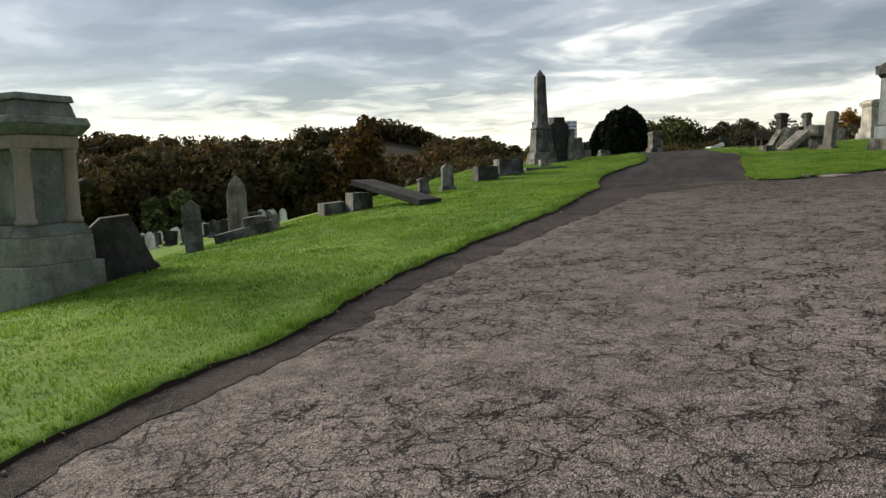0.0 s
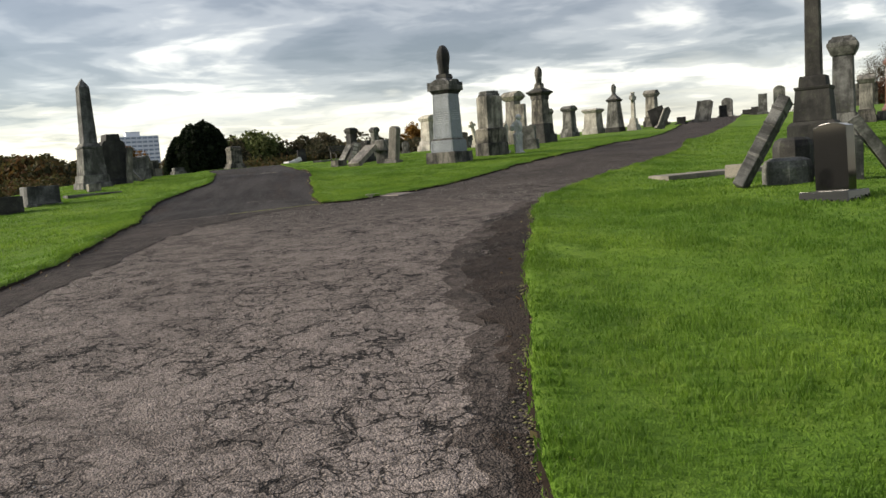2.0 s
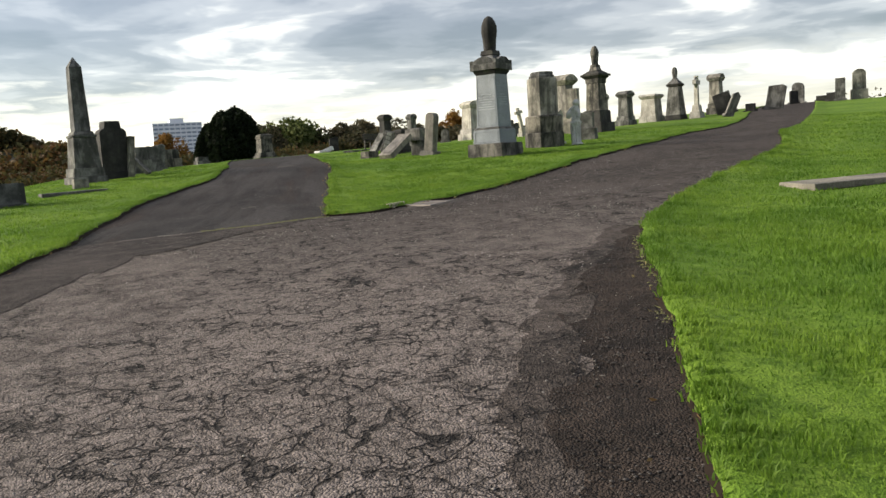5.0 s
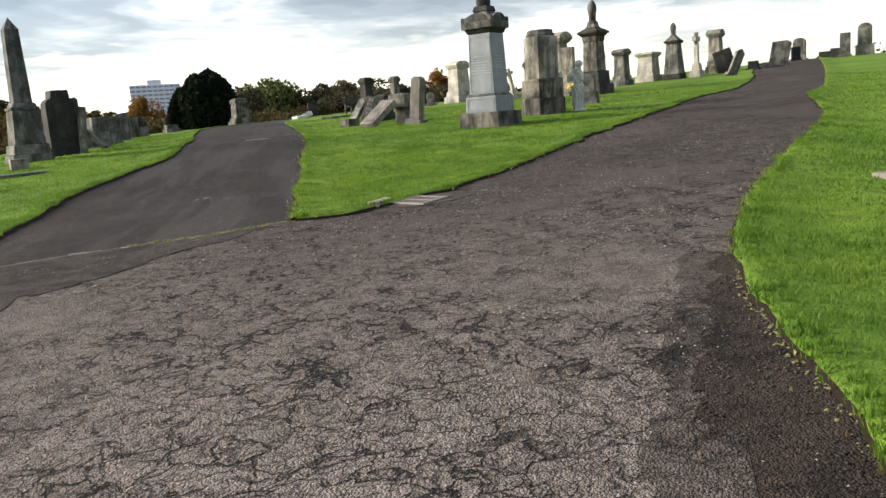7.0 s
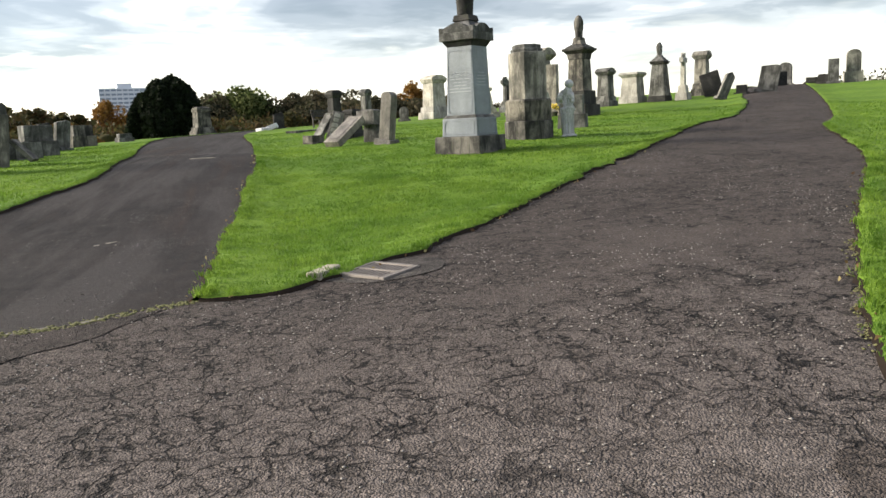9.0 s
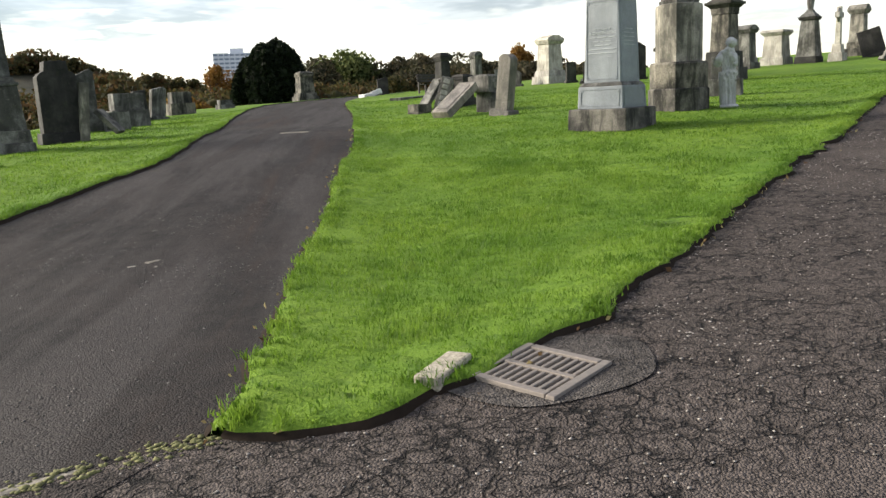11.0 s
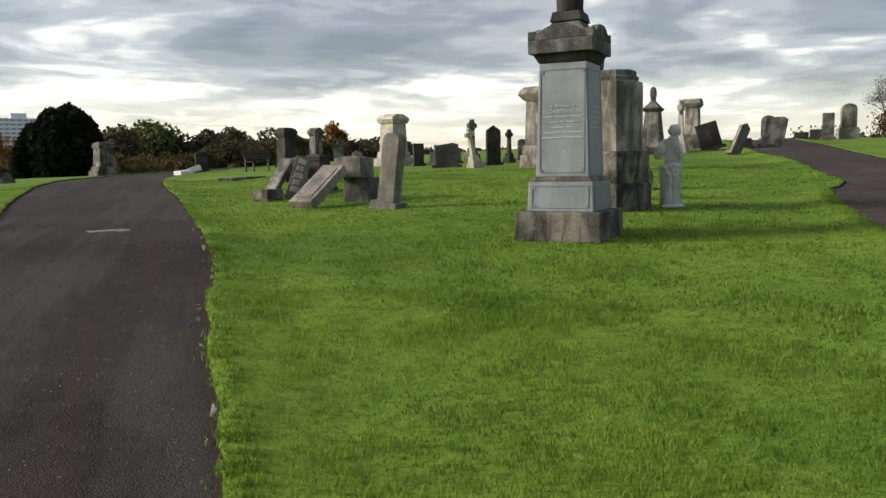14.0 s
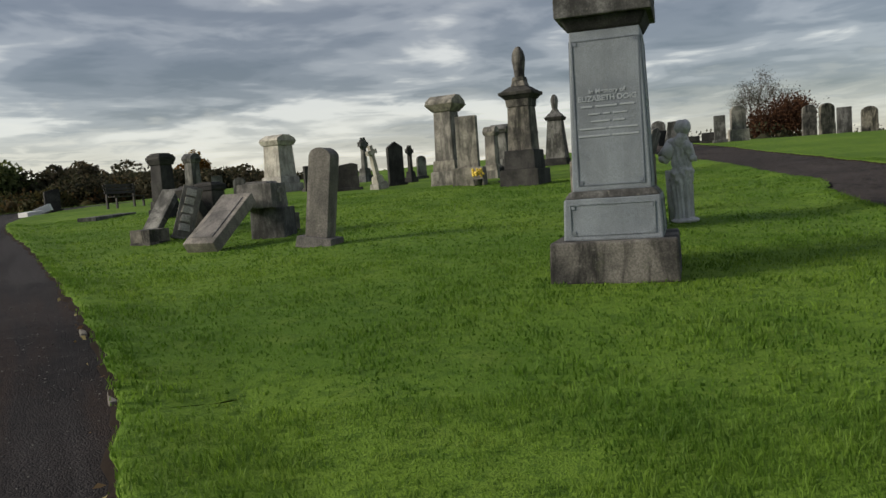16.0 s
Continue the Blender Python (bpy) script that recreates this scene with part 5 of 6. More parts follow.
# ---------- trees ----------
def tube(bm, pts, radii, seg=6):
    rings = []
    for i, (p, r) in enumerate(zip(pts, radii)):
        d = (pts[min(i + 1, len(pts) - 1)] - pts[max(i - 1, 0)]).normalized()
        q = d.to_track_quat("Z", "Y")
        rings.append([bm.verts.new(p + q @ Vector((r * math.cos(2 * math.pi * k / seg), r * math.sin(2 * math.pi * k / seg), 0))) for k in range(seg)])
    for a, b in zip(rings, rings[1:]):
        for k in range(seg):
            bm.faces.new((a[k], a[(k + 1) % seg], b[(k + 1) % seg], b[k]))


def grow(rng, bm, start, way, length, radius, depth, tips, droop=0.0, spread=0.6):
    """A limb that wanders, thins and forks."""
    pts, radii, p, d = [start], [radius], start.copy(), way.normalized()
    n = 4
    for i in range(n):
        d = (d + Vector((rng.uniform(-1, 1), rng.uniform(-1, 1), rng.uniform(-0.5, 0.8) - droop)) * 0.18).normalized()
        p = p + d * length / n
        pts.append(p.copy())
        radii.append(radius * (1 - 0.45 * (i + 1) / n))
    tube(bm, pts, radii, 6 if depth > 1 else 4)
    if depth <= 2:
        tips.extend(pts[2:] if depth else pts[1:])
    if depth == 0:
        return
    for k in range(rng.choice((2, 3, 3))):
        w = (d + Vector((rng.uniform(-1, 1), rng.uniform(-1, 1), rng.uniform(-0.3, 0.7))) * spread).normalized()
        grow(rng, bm, pts[-1] if k < 2 else pts[2], w, length * rng.uniform(0.6, 0.82), radii[-1], depth - 1, tips, droop, spread)


def leaf_mesh(name, centres, size, rng, mat):
    """Many small folded leaf sprays at the centres."""
    c = np.asarray(centres, float)
    n = len(c)
    u = rng.normal(size=(n, 3))
    u /= np.linalg.norm(u, axis=1)[:, None]
    w = rng.normal(size=(n, 3))
    v = np.cross(u, w)
    v /= np.linalg.norm(v, axis=1)[:, None]
    s = (size * rng.uniform(0.55, 1.3, n))[:, None]
    k = rng.uniform(0.45, 0.8, n)[:, None]
    fold = np.cross(u, v) * s * 0.25
    verts = np.stack([c - u * s, c - v * s * k + fold, c + u * s, c + v * s * k + fold], 1).reshape(-1, 3)
    me = bpy.data.meshes.new(name)
    me.vertices.add(4 * n)
    me.vertices.foreach_set("co", verts.ravel())
    me.loops.add(4 * n)
    me.loops.foreach_set("vertex_index", np.arange(4 * n, dtype=np.int32))
    me.polygons.add(n)
    me.polygons.foreach_set("loop_start", np.arange(0, 4 * n, 4, dtype=np.int32))
    me.update(calc_edges=True)
    me.validate()
    me.materials.append(mat)
    return me


def tree(label, x, y, h, trunk, mat, bark, leaves, size, seed, spread=0.6, depth=4, puff=0.35, width=1.0, cat="tree", z=None):
    rng, nr = random.Random(seed), np.random.default_rng(seed)
    t = thing("tree", label, cat, x, y, rng.uniform(0, 360), sink=0.15, z=z)
    bm, tips = bmesh.new(), []
    grow(rng, bm, Vector((0, 0, 0)), Vector((0, 0, 1)), h * trunk, h * 0.012, depth, tips, 0.0, spread)
    top = max(p.z for p in tips)
    for v in bm.verts:
        v.co = Vector((v.co.x * width * h / top, v.co.y * width * h / top, v.co.z * h / top))
    tips = [Vector((p.x * width * h / top, p.y * width * h / top, p.z * h / top)) for p in tips]
    part("trunk", bm, bark, t)
    if leaves:
        pick = nr.integers(0, len(tips), leaves)
        pts = np.array([tuple(p) for p in tips])[pick] + nr.normal(0, puff, (leaves, 3))
        c = new("crown", leaf_mesh("crown", pts, size, nr, mat))
        c.parent = t
    return t


def yew():
    """Dense dark dome of needles down to the ground."""
    x, y, nr = 16.3, 73.5, np.random.default_rng(5)
    t = thing("tree", "very dark dense rounded yew bush", "yew bush", x, y, 0, sink=0.2, z=2.2)
    bm, tips = bmesh.new(), []
    grow(random.Random(3), bm, Vector((0, 0, 0)), Vector((0, 0, 1)), 1.4, 0.22, 3, tips)
    part("trunk", bm, BARK, t)
    # several upright flame-shaped leaders grown into one mass: shift, radius, height
    pts = []
    for lx, ly, r0, h0 in ((0.6, 0, 1.7, 5.0), (-0.5, -0.5, 1.6, 4.6), (-1.5, 0.3, 1.3, 3.7), (1.6, -0.2, 1.2, 4.3), (-0.2, 1.0, 1.6, 4.8), (0.9, -1.1, 1.4, 4.6), (-0.4, -1.3, 1.3, 4.1), (2.2, 0.3, 0.7, 3.0), (-2.3, -0.2, 0.7, 2.6)):
        n = int(2600 * r0)
        u, a = nr.uniform(0, 1, n) ** 0.8, nr.uniform(0, 2 * np.pi, n)
        r = r0 * np.clip(1 - u ** 2.6, 0, 1) ** 0.6 * (1 + 0.12 * np.sin(5 * a + 7 * u + lx)) * nr.uniform(0.55, 1.0, n) ** 0.4
        pts.append(np.column_stack([lx + r * np.cos(a), ly + r * np.sin(a), h0 * u + nr.normal(0, 0.1, n)]))
    pts = np.vstack(pts)
    part_ob = new("crown", leaf_mesh("crown", pts, 0.2, nr, LEAF_YEW))
    part_ob.parent = t


yew()
tree("bare grey tree with fine upright branches", 77.0, 50.5, 7.4, 0.13, LEAF_HEDGE, PALEBARK, 5000, 0.05, 15, 0.6, 7, 0.3, 1.15)
tree("low russet tree beside a bare one", 73.5, 46.8, 3.7, 0.1, LEAF_RUSSET, BARK, 16000, 0.1, 16, 1.1, 5, 0.62, 1.15)


def core_mesh(name, balls, nr, mat):
    """The shaded inside of the crowns: rough dark lumps that the leaf sprays cover."""
    bm = bmesh.new()
    bmesh.ops.create_icosphere(bm, subdivisions=1, radius=1.0)
    bm.verts.ensure_lookup_table()
    unit = np.array([v.co[:] for v in bm.verts])
    tri = np.array([[v.index for v in f.verts] for f in bm.faces], np.int32)
    bm.free()
    b = np.asarray(balls, float)
    n, k = len(b), len(unit)
    verts = b[:, None, :3] + unit[None] * b[:, None, 3:4] * nr.uniform(0.5, 0.98, (n, k, 1))
    loops = (tri[None] + (np.arange(n, dtype=np.int32) * k)[:, None, None]).ravel()
    me = bpy.data.meshes.new(name)
    me.vertices.add(n * k)
    me.vertices.foreach_set("co", verts.ravel())
    me.loops.add(len(loops))
    me.loops.foreach_set("vertex_index", loops)
    me.polygons.add(len(loops) // 3)
    me.polygons.foreach_set("loop_start", np.arange(0, len(loops), 3, dtype=np.int32))
    me.update(calc_edges=True)
    me.materials.append(mat)
    return me


def woods(name, label, trees, size, mat, seed, fill):
    """Woodland: rounded uneven crowns of leaf sprays on hidden trunks, one mass."""
    nr = np.random.default_rng(seed)
    pts, balls = [], []
    for x, y, base, h, w in trees:
        n = int(fill * w * h)
        lobes = []
        for _ in range(14):
            r = w * nr.uniform(0.16, 0.36)
            lobes.append((nr.normal(0, 0.28) * w, nr.normal(0, 0.28) * w, max(0.3 * h, (h - r) * nr.uniform(0.35, 1.0)), r))
        for lx, ly, lz, r in lobes:
            m = n // len(lobes)
            balls.append((x + lx, y + ly, base + lz, r * 0.62))
            d = nr.normal(size=(m, 3))
            d /= np.linalg.norm(d, axis=1)[:, None]
            q = d * (r * nr.uniform(0.72, 1.04, m)[:, None]) + (x + lx, y + ly, base + lz)
            pts.append(q[q[:, 2] > base])
    me = leaf_mesh(name, np.vstack(pts), size, nr, mat)
    ob = tagged(new(name, me), label, "woodland", kind="stuff")
    new("inner_branches", core_mesh("inner_branches", balls, nr, mat)).parent = ob
    return ob


def lobed_tree(label, x, y, h, w, z, mat, size, seed, leaves=9000, lobes=22, low=0.12, cat="tree"):
    """A full-crowned tree: trunk and limbs inside a crown of many leafy clumps of uneven size."""
    rng, nr = random.Random(seed), np.random.default_rng(seed)
    t = thing("tree", label, cat, x, y, 0, sink=0.15, z=z)
    bm, tips = bmesh.new(), []
    grow(rng, bm, Vector((0, 0, 0)), Vector((0, 0, 1)), h * 0.3, h * 0.02, 3, tips, 0.0, 0.7)
    part("trunk", bm, BARK, t)
    pts = []
    for k in range(lobes):
        r = w * nr.uniform(0.09, 0.2)
        f = nr.uniform(low, 1.0)
        reach = 0.5 * w * math.sqrt(max(0.0, 1 - ((f - 0.42) / 0.62) ** 2)) * nr.uniform(0.25, 0.95)
        a = nr.uniform(0, 2 * math.pi)
        c = np.array([reach * math.cos(a), reach * math.sin(a), max(r * 0.6, f * h - r)])
        d = nr.normal(size=(leaves // lobes, 3))
        d /= np.linalg.norm(d, axis=1)[:, None]
        pts.append(c + d * r * nr.uniform(0.6, 1.12, len(d))[:, None])
    crown = new("crown", leaf_mesh("crown", np.vstack(pts), size, nr, mat))
    crown.parent = t
    return t


lobed_tree("broad olive-green bushy tree at the hedge", 38.0, 134.0, 11.6, 13.0, -1.2, LEAF_GREEN, 0.36, 11, 20000, 44)
lobed_tree("orange and yellow autumn bush behind the graves", 11.2, 92.0, 4.6, 7.0, -0.6, LEAF_ORANGE, 0.2, 12, 9000, 26, 0.05, "bush")
lobed_tree("thin golden autumn tree behind the bushes", 21.0, 150.0, 13.0, 8.0, -3.0, LEAF_ORANGE, 0.24, 13, 5000, 24)
lobed_tree("golden-topped tree in the hedge", 80.5, 158.0, 13.0, 9.0, -0.8, LEAF_ORANGE, 0.26, 14, 8000, 26)
lobed_tree("tall russet and green tree in the valley", -17.0, 98.0, 14.0, 11.0, -7.5, LEAF_WOOD, 0.34, 21, 16000, 36)
lobed_tree("tall golden-brown tree in the valley", -10.0, 96.0, 16.5, 8.0, -7.5, LEAF_BROWN, 0.32, 22, 14000, 54)
lobed_tree("rounded yellow-green tree at the valley's edge", -30.5, 90.0, 9.5, 7.5, -7.5, LEAF_GREEN, 0.3, 23, 7000, 24)


def wood_trees(seed, n, along, hs, ws):
    rng = random.Random(seed)
    out = []
    for i in range(n):
        (x0, y0), (x1, y1) = along
        k = (i + rng.random()) / n
        x, y = x0 + (x1 - x0) * k + rng.uniform(-6, 6), y0 + (y1 - y0) * k + rng.uniform(-7, 7)
        out.append((x, y, ground_z(x, y) - 0.4, rng.uniform(*hs), rng.uniform(*ws)))
    return out


woods("valley_woods", "dense brown and olive autumn woodland filling the valley", wood_trees(1, 30, ((-84, 88), (-24, 106)), (10, 14), (8, 13)) + wood_trees(11, 22, ((-28, 102), (8, 120)), (5, 7.5), (7, 11)), 0.4, LEAF_WOOD, 31, 48)
woods("valley_woods", "brown and olive autumn woodland rising behind", wood_trees(2, 40, ((-120, 130), (2, 158)), (4.5, 7.5), (9, 14)), 0.5, LEAF_WOOD, 32, 34)
woods("hedge_trees", "brown leafless scrub and bushes beyond the lawn", wood_trees(3, 26, ((30, 128), (88, 150)), (6.2, 9.0), (6, 9)), 0.34, LEAF_HEDGE, 33, 70)
woods("hedge_trees", "low brown scrub along the lawn's end", wood_trees(4, 26, ((46, 112), (84, 122)), (4.0, 5.6), (5, 8)), 0.24, LEAF_HEDGE, 34, 90)
woods("hedge_trees", "brown scrub at the edge of the hill", wood_trees(5, 26, ((2, 98), (46, 116)), (2.0, 3.2), (5, 8)), 0.24, LEAF_WOOD, 35, 90)
woods("ridge_woods", "dark wooded ridge on the far side of the valley", wood_trees(6, 60, ((-330, 330), (60, 480)), (8, 13), (12, 20)), 1.0, LEAF_WOOD, 36, 4.5)
woods("ridge_woods", "dark wooded slope across the valley", wood_trees(9, 60, ((-190, 170), (150, 300)), (9, 14), (12, 18)) + wood_trees(10, 46, ((-150, 250), (180, 350)), (9, 14), (14, 20)), 0.75, LEAF_WOOD, 39, 3.5)
woods("ridge_woods", "dark wooded ridge in the distance", wood_trees(7, 70, ((60, 520), (420, 330)), (8, 13), (14, 22)), 1.3, LEAF_HEDGE, 37, 4)
woods("hill_scrub", "low brown bushes beyond the hilltop graves", wood_trees(8, 16, ((70, 62), (95, 20)), (1.2, 2.2), (4, 7)), 0.16, LEAF_HEDGE, 38, 110)


# ---------- far buildings ----------
def tower_block(x, y, turn, w, d, floors, z):
    t = new("apartment_building")
    t.matrix_world = pose(x, y, z, 0, 0, turn)
    tagged(t, "white slab block of flats far behind the trees", "apartment building")
    hgt = floors * 2.8
    part("wall", frustum(w, d, w, d, 0, hgt, 0.05, wear=0), PANEL, t)
    part("roof_house", frustum(w * 0.28, d * 0.7, w * 0.28, d * 0.7, hgt, hgt + 3.2, 0.05, wear=0), PANEL, t)
    cols = 9
    pane = None
    for f in range(floors):
        for c in range(cols):
            if pane is None:
                bm = bmesh.new()
                bmesh.ops.create_cube(bm, size=1, matrix=pose(0, 0, 0.62) @ Matrix.Diagonal((w / cols * 0.78, 0.3, 1.25, 1)))
                pane = part("window", bm, GLASSY, t)
                ob = pane
            else:
                ob = new("window", pane.data)
                ob.parent = t
            ob.matrix_local = pose(-w / 2 + w / cols * (c + 0.5), -d / 2 - 0.05, 0.9 + f * 2.8)


tower_block(82.5, 596, 0, 33, 14, 13, 2)
tower_block(140, 640, 12, 26, 14, 9, -8)


def house(x, y, turn, s):
    t = new("house")
    t.matrix_world = pose(x, y, ground_z(x, y) + 2, 0, 0, turn)
    tagged(t, "far pale house with a dark pitched roof", "house", "houses across the valley")
    part("wall", frustum(9 * s, 7 * s, 9 * s, 7 * s, 0, 5 * s, 0.05, wear=0), BRICKW if s < 1.2 else PANEL, t)
    part("roof", prism([(-4 * s, 5 * s), (4 * s, 5 * s), (0, 7.6 * s)], 9.4 * s, 0.05, pose(0, 0, 0, 0, 0, 90), wear=0), ROOF, t)
    for i in range(3):
        w = part("window", frustum(1.2 * s, 0.2, 1.2 * s, 0.2, 1.2 * s, 2.6 * s, 0.02, cx=(i - 1) * 2.7 * s, cy=-3.55 * s, wear=0), GLASSY, t)


for hx, hy, tu, s in ((-52, 235, 12, 1.5), (-40, 240, -5, 1.1), (-70, 250, 20, 1.0), (-100, 240, 8, 1.1), (-28, 262, 0, 1.2), (-128, 262, -12, 1.0), (-145, 250, 15, 1.3)):
    house(hx, hy, tu, s)


# ---------- graves in the valley ----------
def valley_graves():
    rng = random.Random(8)
    kinds = [headstone("small weathered headstone down in the valley cemetery", -22, 60, 0, 0.7, 1.1, 0.18, "round", GREY, group="valley headstones"),
             headstone("small dark headstone down in the valley cemetery", -24, 62, 10, 0.75, 1.0, 0.18, "flat", DARK, group="valley headstones"),
             headstone("small pale headstone down in the valley cemetery", -20, 66, -8, 0.6, 1.2, 0.16, "gothic", MARB, group="valley headstones")]
    for i in range(80):
        y = rng.uniform(46, 86)
        x = -y * rng.uniform(0.2, 0.48)
        copy_thing(rng.choice(kinds), pose(x, y, ground_z(x, y) - 0.03, rng.uniform(-4, 4), rng.uniform(-6, 6), rng.uniform(-25, 25)))


valley_graves()


# ---------- grass, chips and leaves ----------
def path_distance(x, y):
    """Distance to the line walked."""
    best = np.full(x.shape, 1e9)
    pts = [(0, 0), (1.5, 2.6), (2.7, 4.6), (4.1, 8.0), (5.7, 11.7), (6.3, 15), (6.6, 17.5), (7.4, 19.9)]
    for (ax, ay), (bx, by) in zip(pts, pts[1:]):
        k = np.clip(((x - ax) * (bx - ax) + (y - ay) * (by - ay)) / ((bx - ax) ** 2 + (by - ay) ** 2), 0, 1)
        best = np.minimum(best, np.hypot(x - ax - k * (bx - ax), y - ay - k * (by - ay)))
    return best


def blades(name, x, y, hgt, width, seed, mat, label, lift=0.0):
    nr = np.random.default_rng(seed)
    n = len(x)
    a = nr.uniform(0, 2 * np.pi, n)
    lean = nr.uniform(0.15, 0.9, n) * hgt
    b = nr.uniform(0, 2 * np.pi, n)
    z = height_at(x, y) + lift
    dx, dy = np.cos(a) * width / 2, np.sin(a) * width / 2
    lx, ly = np.cos(b) * lean, np.sin(b) * lean
    base = np.column_stack([x, y, z])
    side = np.column_stack([dx, dy, 0 * dx])
    mid = base + np.column_stack([lx * 0.35, ly * 0.35, hgt * 0.62])
    tip = base + np.column_stack([lx, ly, hgt])
    verts = np.stack([base - side, base + side, mid + side * 0.75, mid - side * 0.75, tip], 1).reshape(-1, 3)
    off = np.arange(n, dtype=np.int32)[:, None] * 5
    loops = (off + np.array([[0, 1, 2, 3, 3, 2, 4]], np.int32)).ravel()
    me = bpy.data.meshes.new(name)
    me.vertices.add(5 * n)
    me.vertices.foreach_set("co", verts.ravel())
    me.loops.add(7 * n)
    me.loops.foreach_set("vertex_index", loops)
    me.polygons.add(2 * n)
    starts = np.empty(2 * n, np.int32)
    starts[0::2], starts[1::2] = np.arange(n) * 7, np.arange(n) * 7 + 4
    me.polygons.foreach_set("loop_start", starts)
    me.update(calc_edges=True)
    me.materials.append(mat)
    tagged(new(name, me), label, "grass", kind="stuff")


def on_lawn(x, y):
    return ~(inside(ROAD_POLY, x, y) | inside(LANE_POLY, x, y))


def clump(x, y, f, seed):
    """Smooth value noise between 0 and 1 for many points."""
    nr = np.random.default_rng(seed)
    grid = nr.uniform(0, 1, (128, 128))
    u, v = x * f, y * f
    i, j = np.floor(u).astype(int), np.floor(v).astype(int)
    fu, fv = u - i, v - j
    fu, fv = fu * fu * (3 - 2 * fu), fv * fv * (3 - 2 * fv)
    g = lambda a, b: grid[a % 128, b % 128]
    return (g(i, j) * (1 - fu) + g(i + 1, j) * fu) * (1 - fv) + (g(i, j + 1) * (1 - fu) + g(i + 1, j + 1) * fu) * fv


def edge_lift():
    """A look-up of how far the turf lip stands over the ground."""
    step, x0, y0, nx, ny = 0.1, -12.0, -1.5, 441, 476
    pts = np.vstack([EDGE[k][::2] for k in ("road_left", "road_right", "isle", "lane_left", "lane_right")])
    gx, gy = np.meshgrid(x0 + step * np.arange(nx), y0 + step * np.arange(ny), indexing="ij")
    best = np.full(gx.shape, 9.0)
    for px, py in pts:
        i, j = int((px - x0) / step), int((py - y0) / step)
        a, b, c, d = max(i - 9, 0), max(i + 10, 0), max(j - 9, 0), max(j + 10, 0)
        if a < nx and c < ny and b > 0 and d > 0:
            best[a:b, c:d] = np.minimum(best[a:b, c:d], np.hypot(gx[a:b, c:d] - px, gy[a:b, c:d] - py))
    lift = np.interp(best, [d for d, _ in TURF], [z for _, z in TURF])
    lift = np.maximum(lift, 0)
    return lambda x, y: lift[np.clip(((x - x0) / step + 0.5).astype(int), 0, nx - 1), np.clip(((y - y0) / step + 0.5).astype(int), 0, ny - 1)]


def build_grass():
    lip = edge_lift()
    nr = np.random.default_rng(77)
    for name, lo, hi, dens, hh, ww, box in (("grass", 0.0, 4.0, 2600, 0.033, 0.0062, (-5, 12.5, -1, 25)), ("grass", 4.0, 9.5, 820, 0.03, 0.0115, (-9, 18, -1, 31)), ("grass", 9.5, 24.0, 210, 0.028, 0.024, (-12, 32, 3, 46))):
        x0, x1, y0, y1 = box
        n = int(dens * (x1 - x0) * (y1 - y0))
        x, y = nr.uniform(x0, x1, n), nr.uniform(y0, y1, n)
        d = path_distance(x, y)
        k = (d >= lo) & (d < hi)
        x, y = x[k], y[k]
        k = on_lawn(x, y)
        x, y = x[k], y[k]
        c = 0.6 * clump(x, y, 2.2, 1) + 0.4 * clump(x, y, 7.0, 2)
        k = nr.uniform(0, 1, len(x)) < 0.45 + 0.9 * c
        x, y, c = x[k], y[k], c[k]
        hgt = hh * (0.3 + 1.7 * c ** 1.6) * nr.uniform(0.55, 1.25, len(x))
        blades(name, x, y, hgt, ww * nr.uniform(0.7, 1.3, len(x)), 5, BLADE, "short lush green grass blades of the mown lawn", lip(x, y))
    # longer tufts hanging over the edges
    xs, ys = [], []
    for key, side in (("road_left", -1), ("road_right", 1), ("isle", -1), ("lane_left", -1), ("lane_right", 1)):
        line = EDGE[key]
        keep = path_distance(line[:, 0], line[:, 1]) < 14
        line = line[keep]
        for k in range(70):
            p = offset_line(line, side * (-0.01 + 0.18 * nr.uniform(0, 1, len(line)))[:, None])
            m = clump(p[:, 0], p[:, 1], 3.0, 4) * nr.uniform(0, 1, len(p)) > 0.2
            p = p[m] + nr.normal(0, 0.02, (m.sum(), 2))
            xs.append(p[:, 0]), ys.append(p[:, 1])
    x, y = np.concatenate(xs), np.concatenate(ys)
    hgt = 0.048 * (0.35 + clump(x, y, 3.0, 4)) * nr.uniform(0.4, 1.3, len(x))
    blades("grass_tufts", x, y, hgt, 0.008 * nr.uniform(0.7, 1.3, len(x)), 6, BLADE, "longer grass tufts hanging over the road's edge", lip(x, y) - 0.005)


build_grass()


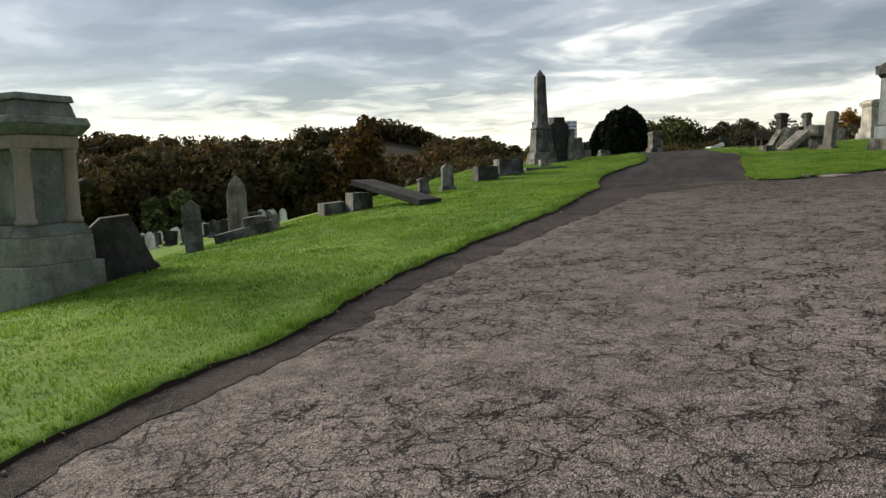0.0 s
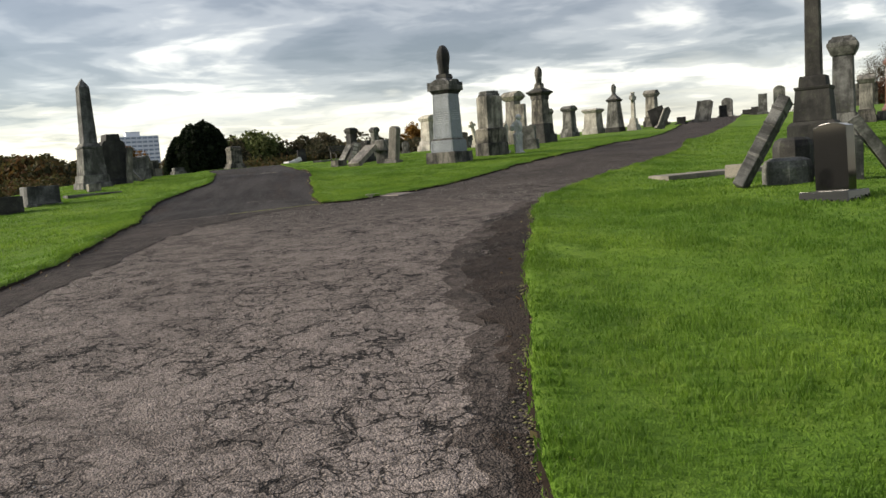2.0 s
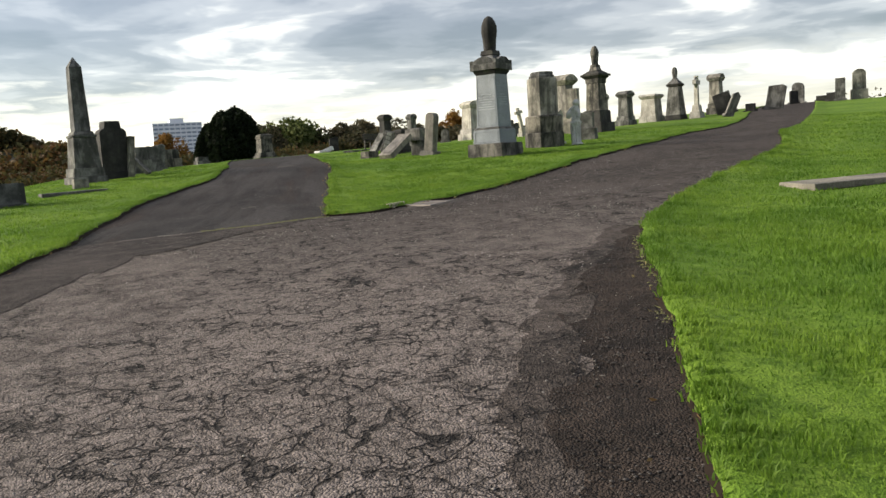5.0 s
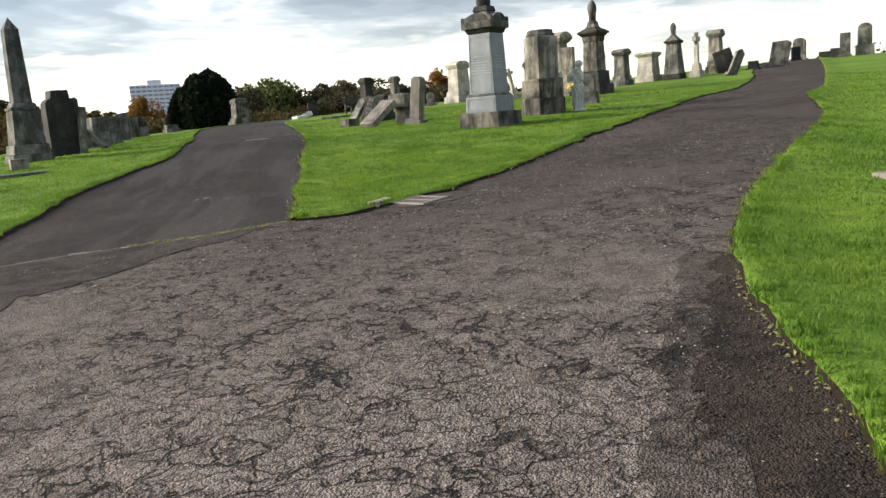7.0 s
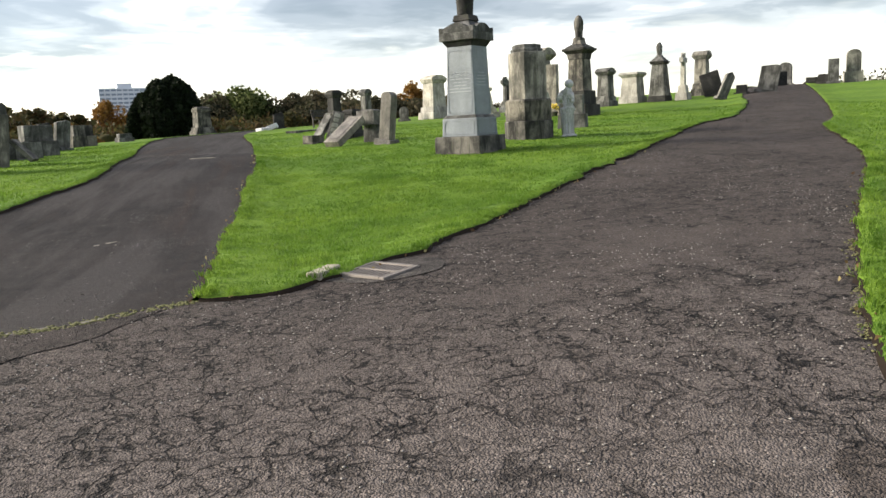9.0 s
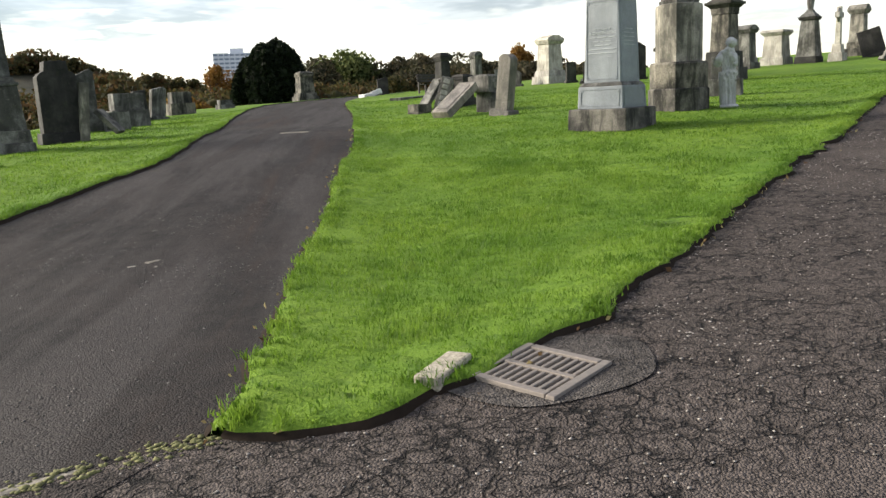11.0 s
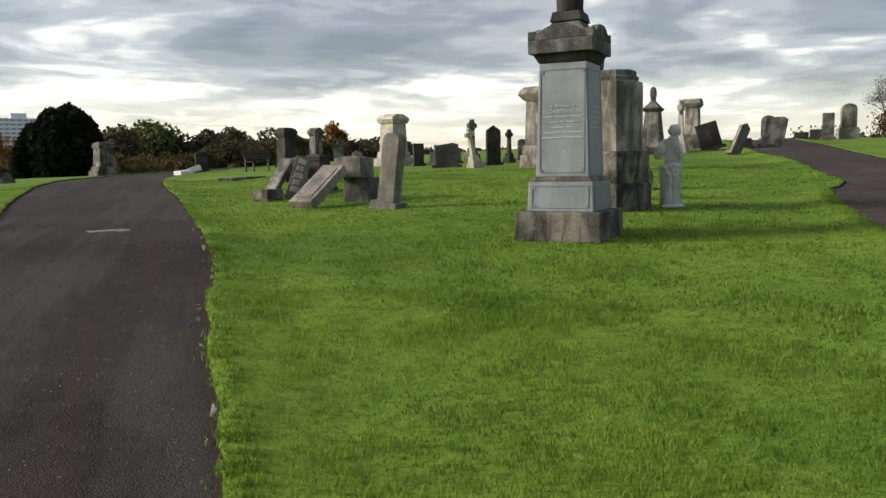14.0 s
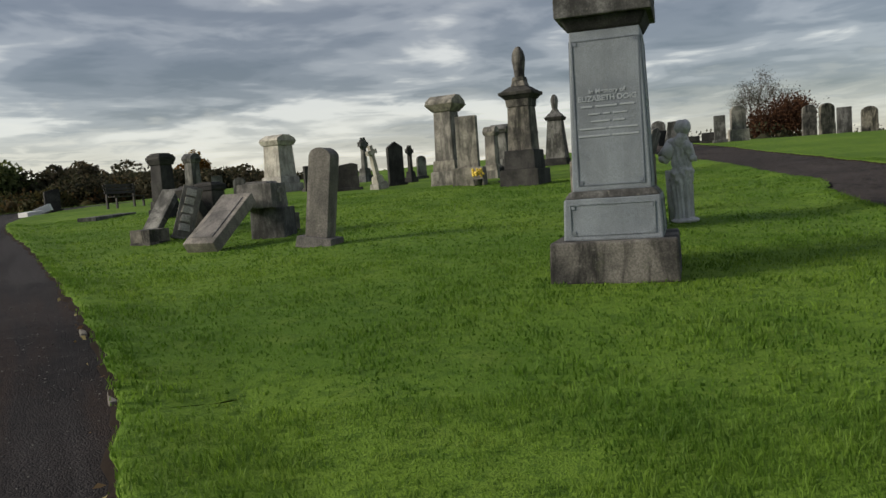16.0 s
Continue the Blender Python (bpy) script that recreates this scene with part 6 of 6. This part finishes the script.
def scatter_chips(name, label, x, y, size, mat, seed, lift, flat=0.55):
    """Loose chips: small uneven octahedra lying on the surface."""
    nr = np.random.default_rng(seed)
    n = len(x)
    s = size * nr.uniform(0.4, 1.5, n)[:, None, None]
    base = np.array([(1, 0, 0), (0, 1, 0), (-1, 0, 0), (0, -1, 0), (0, 0, 1), (0, 0, -1)], float) * (1, 1, flat)
    v = base[None] * nr.uniform(0.6, 1.2, (n, 6, 1)) * s
    a = nr.uniform(0, 6.28, n)
    ca, sa = np.cos(a)[:, None], np.sin(a)[:, None]
    v = np.stack([v[..., 0] * ca - v[..., 1] * sa, v[..., 0] * sa + v[..., 1] * ca, v[..., 2]], -1)
    v += np.column_stack([x, y, height_at(x, y) + lift])[:, None, :]
    tri = np.array([(0, 1, 4), (1, 2, 4), (2, 3, 4), (3, 0, 4), (1, 0, 5), (2, 1, 5), (3, 2, 5), (0, 3, 5)], np.int32)
    loops = (np.arange(n, dtype=np.int32)[:, None] * 6 + tri.ravel()[None]).ravel()
    me = bpy.data.meshes.new(name)
    me.vertices.add(6 * n)
    me.vertices.foreach_set("co", v.ravel())
    me.loops.add(24 * n)
    me.loops.foreach_set("vertex_index", loops)
    me.polygons.add(8 * n)
    me.polygons.foreach_set("loop_start", np.arange(0, 24 * n, 3, dtype=np.int32))
    me.update(calc_edges=True)
    me.materials.append(mat)
    tagged(new(name, me), label, "gravel", kind="stuff")


def loose_stuff():
    nr = np.random.default_rng(9)
    n = 110000
    x, y = nr.uniform(-4, 15, n), nr.uniform(0.5, 21, n)
    k = inside(ROAD_POLY, x, y) & (nr.uniform(0, 1, n) < 0.12 + 0.8 * clump(x, y, 1.4, 6) ** 2) & (path_distance(x, y) < 8)
    scatter_chips("road_chips", "loose pale stone chips on the cracked tarmac", x[k], y[k], 0.0075, STONECHIP, 1, 0.024)
    n = 42000
    x, y = nr.uniform(2.8, 12, n), nr.uniform(15, 32, n)
    k = inside(LANE_POLY, x, y) & (nr.uniform(0, 1, n) < 0.06 + 0.8 * clump(x, y, 1.1, 7) ** 3)
    scatter_chips("lane_chips", "loose grey stone chips on the dark lane", x[k], y[k], 0.0075, LANECHIP, 12, 0.018)
    n = 60000
    x, y = nr.uniform(0.5, 8.5, n), nr.uniform(0.8, 12, n)
    k = inside(GUTTER, x, y)
    scatter_chips("gravel", "loose dark gravel in the washed-out gutter", x[k], y[k], 0.008, GUTTERCHIP, 2, 0.034, 0.4)
    # fallen leaves along the edges, a few on the lawn
    pts = []
    for key, side in (("road_left", -1), ("road_right", 1), ("isle", -1), ("lane_right", 1)):
        line = EDGE[key]
        line = line[path_distance(line[:, 0], line[:, 1]) < 9]
        p = offset_line(line, side * nr.normal(-0.02, 0.07, len(line))[:, None])
        pts.append(p[nr.uniform(0, 1, len(p)) < 0.55])
    p = np.vstack(pts)
    z = height_at(p[:, 0], p[:, 1]) + 0.045
    tagged(new("fallen_leaves", leaf_mesh("fallen_leaves", np.column_stack([p, z]), 0.022, nr, LEAFLIT)), "small brown fallen leaves along the road's edge", "leaves", kind="stuff")
    line = EDGE["road_right"]
    line = line[(path_distance(line[:, 0], line[:, 1]) < 5) & (line[:, 1] > 0.5)]
    q = np.repeat(line, 26, 0) + nr.normal(0, 0.035, (len(line) * 26, 2))
    q = q[clump(q[:, 0], q[:, 1], 2.6, 18) > 0.5]
    scatter_chips("moss", "yellow-green moss at the foot of the turf edge", q[:, 0], q[:, 1], 0.011, MOSS, 19, 0.03, 0.5)
    # moss and a pale broken kerb line in the seam between the two surfaces
    line = EDGE["seam"]
    q = np.repeat(line, 30, 0) + nr.normal(0, 0.045, (len(line) * 30, 2))
    q = q[clump(q[:, 0], q[:, 1], 2.1, 8) > 0.55]
    scatter_chips("moss", "yellow-green moss growing in the seam of the tarmac", q[:, 0], q[:, 1], 0.016, MOSS, 3, 0.024, 0.4)


loose_stuff()
for i, (lx, ly) in enumerate(((4.0, 15.6), (4.45, 15.5), (4.9, 15.42), (5.35, 15.38))):
    leaning_slab("flat pale kerb stone flush in the road's seam", lx, ly, -8 + 6 * i, 0.3, 0.07, 0.03, 0, CONC, lift=0.016, panel=False, name="kerb_stone")
for i, (lx, ly, tu, ln) in enumerate(((5.95, 19.4, 40, 0.16), (5.8, 19.33, 10, 0.08), (6.02, 19.2, 80, 0.07), (8.75, 28.3, 5, 0.55), (9.1, 28.1, 30, 0.2))):
    leaning_slab("pale worn patch of stone in the dark lane", lx, ly, tu, ln, ln * 0.45, 0.03, 0, CONC, lift=0.012, panel=False, name="lane_patch")
for i, (lx, ly, tu, ln) in enumerate(((7.12, 18.62, 68, 0.3), (7.5, 19.7, 70, 0.55), (7.88, 20.85, 68, 0.4), (8.28, 22.0, 70, 0.6), (8.62, 23.05, 68, 0.5), (9.02, 24.1, 70, 0.45), (9.5, 25.75, 72, 0.6))):
    leaning_slab("pale kerb edging showing through worn turf", lx, ly, tu, ln, 0.05, 0.05, 0, CONC, lift=0.012, panel=False, name="kerb_stone")
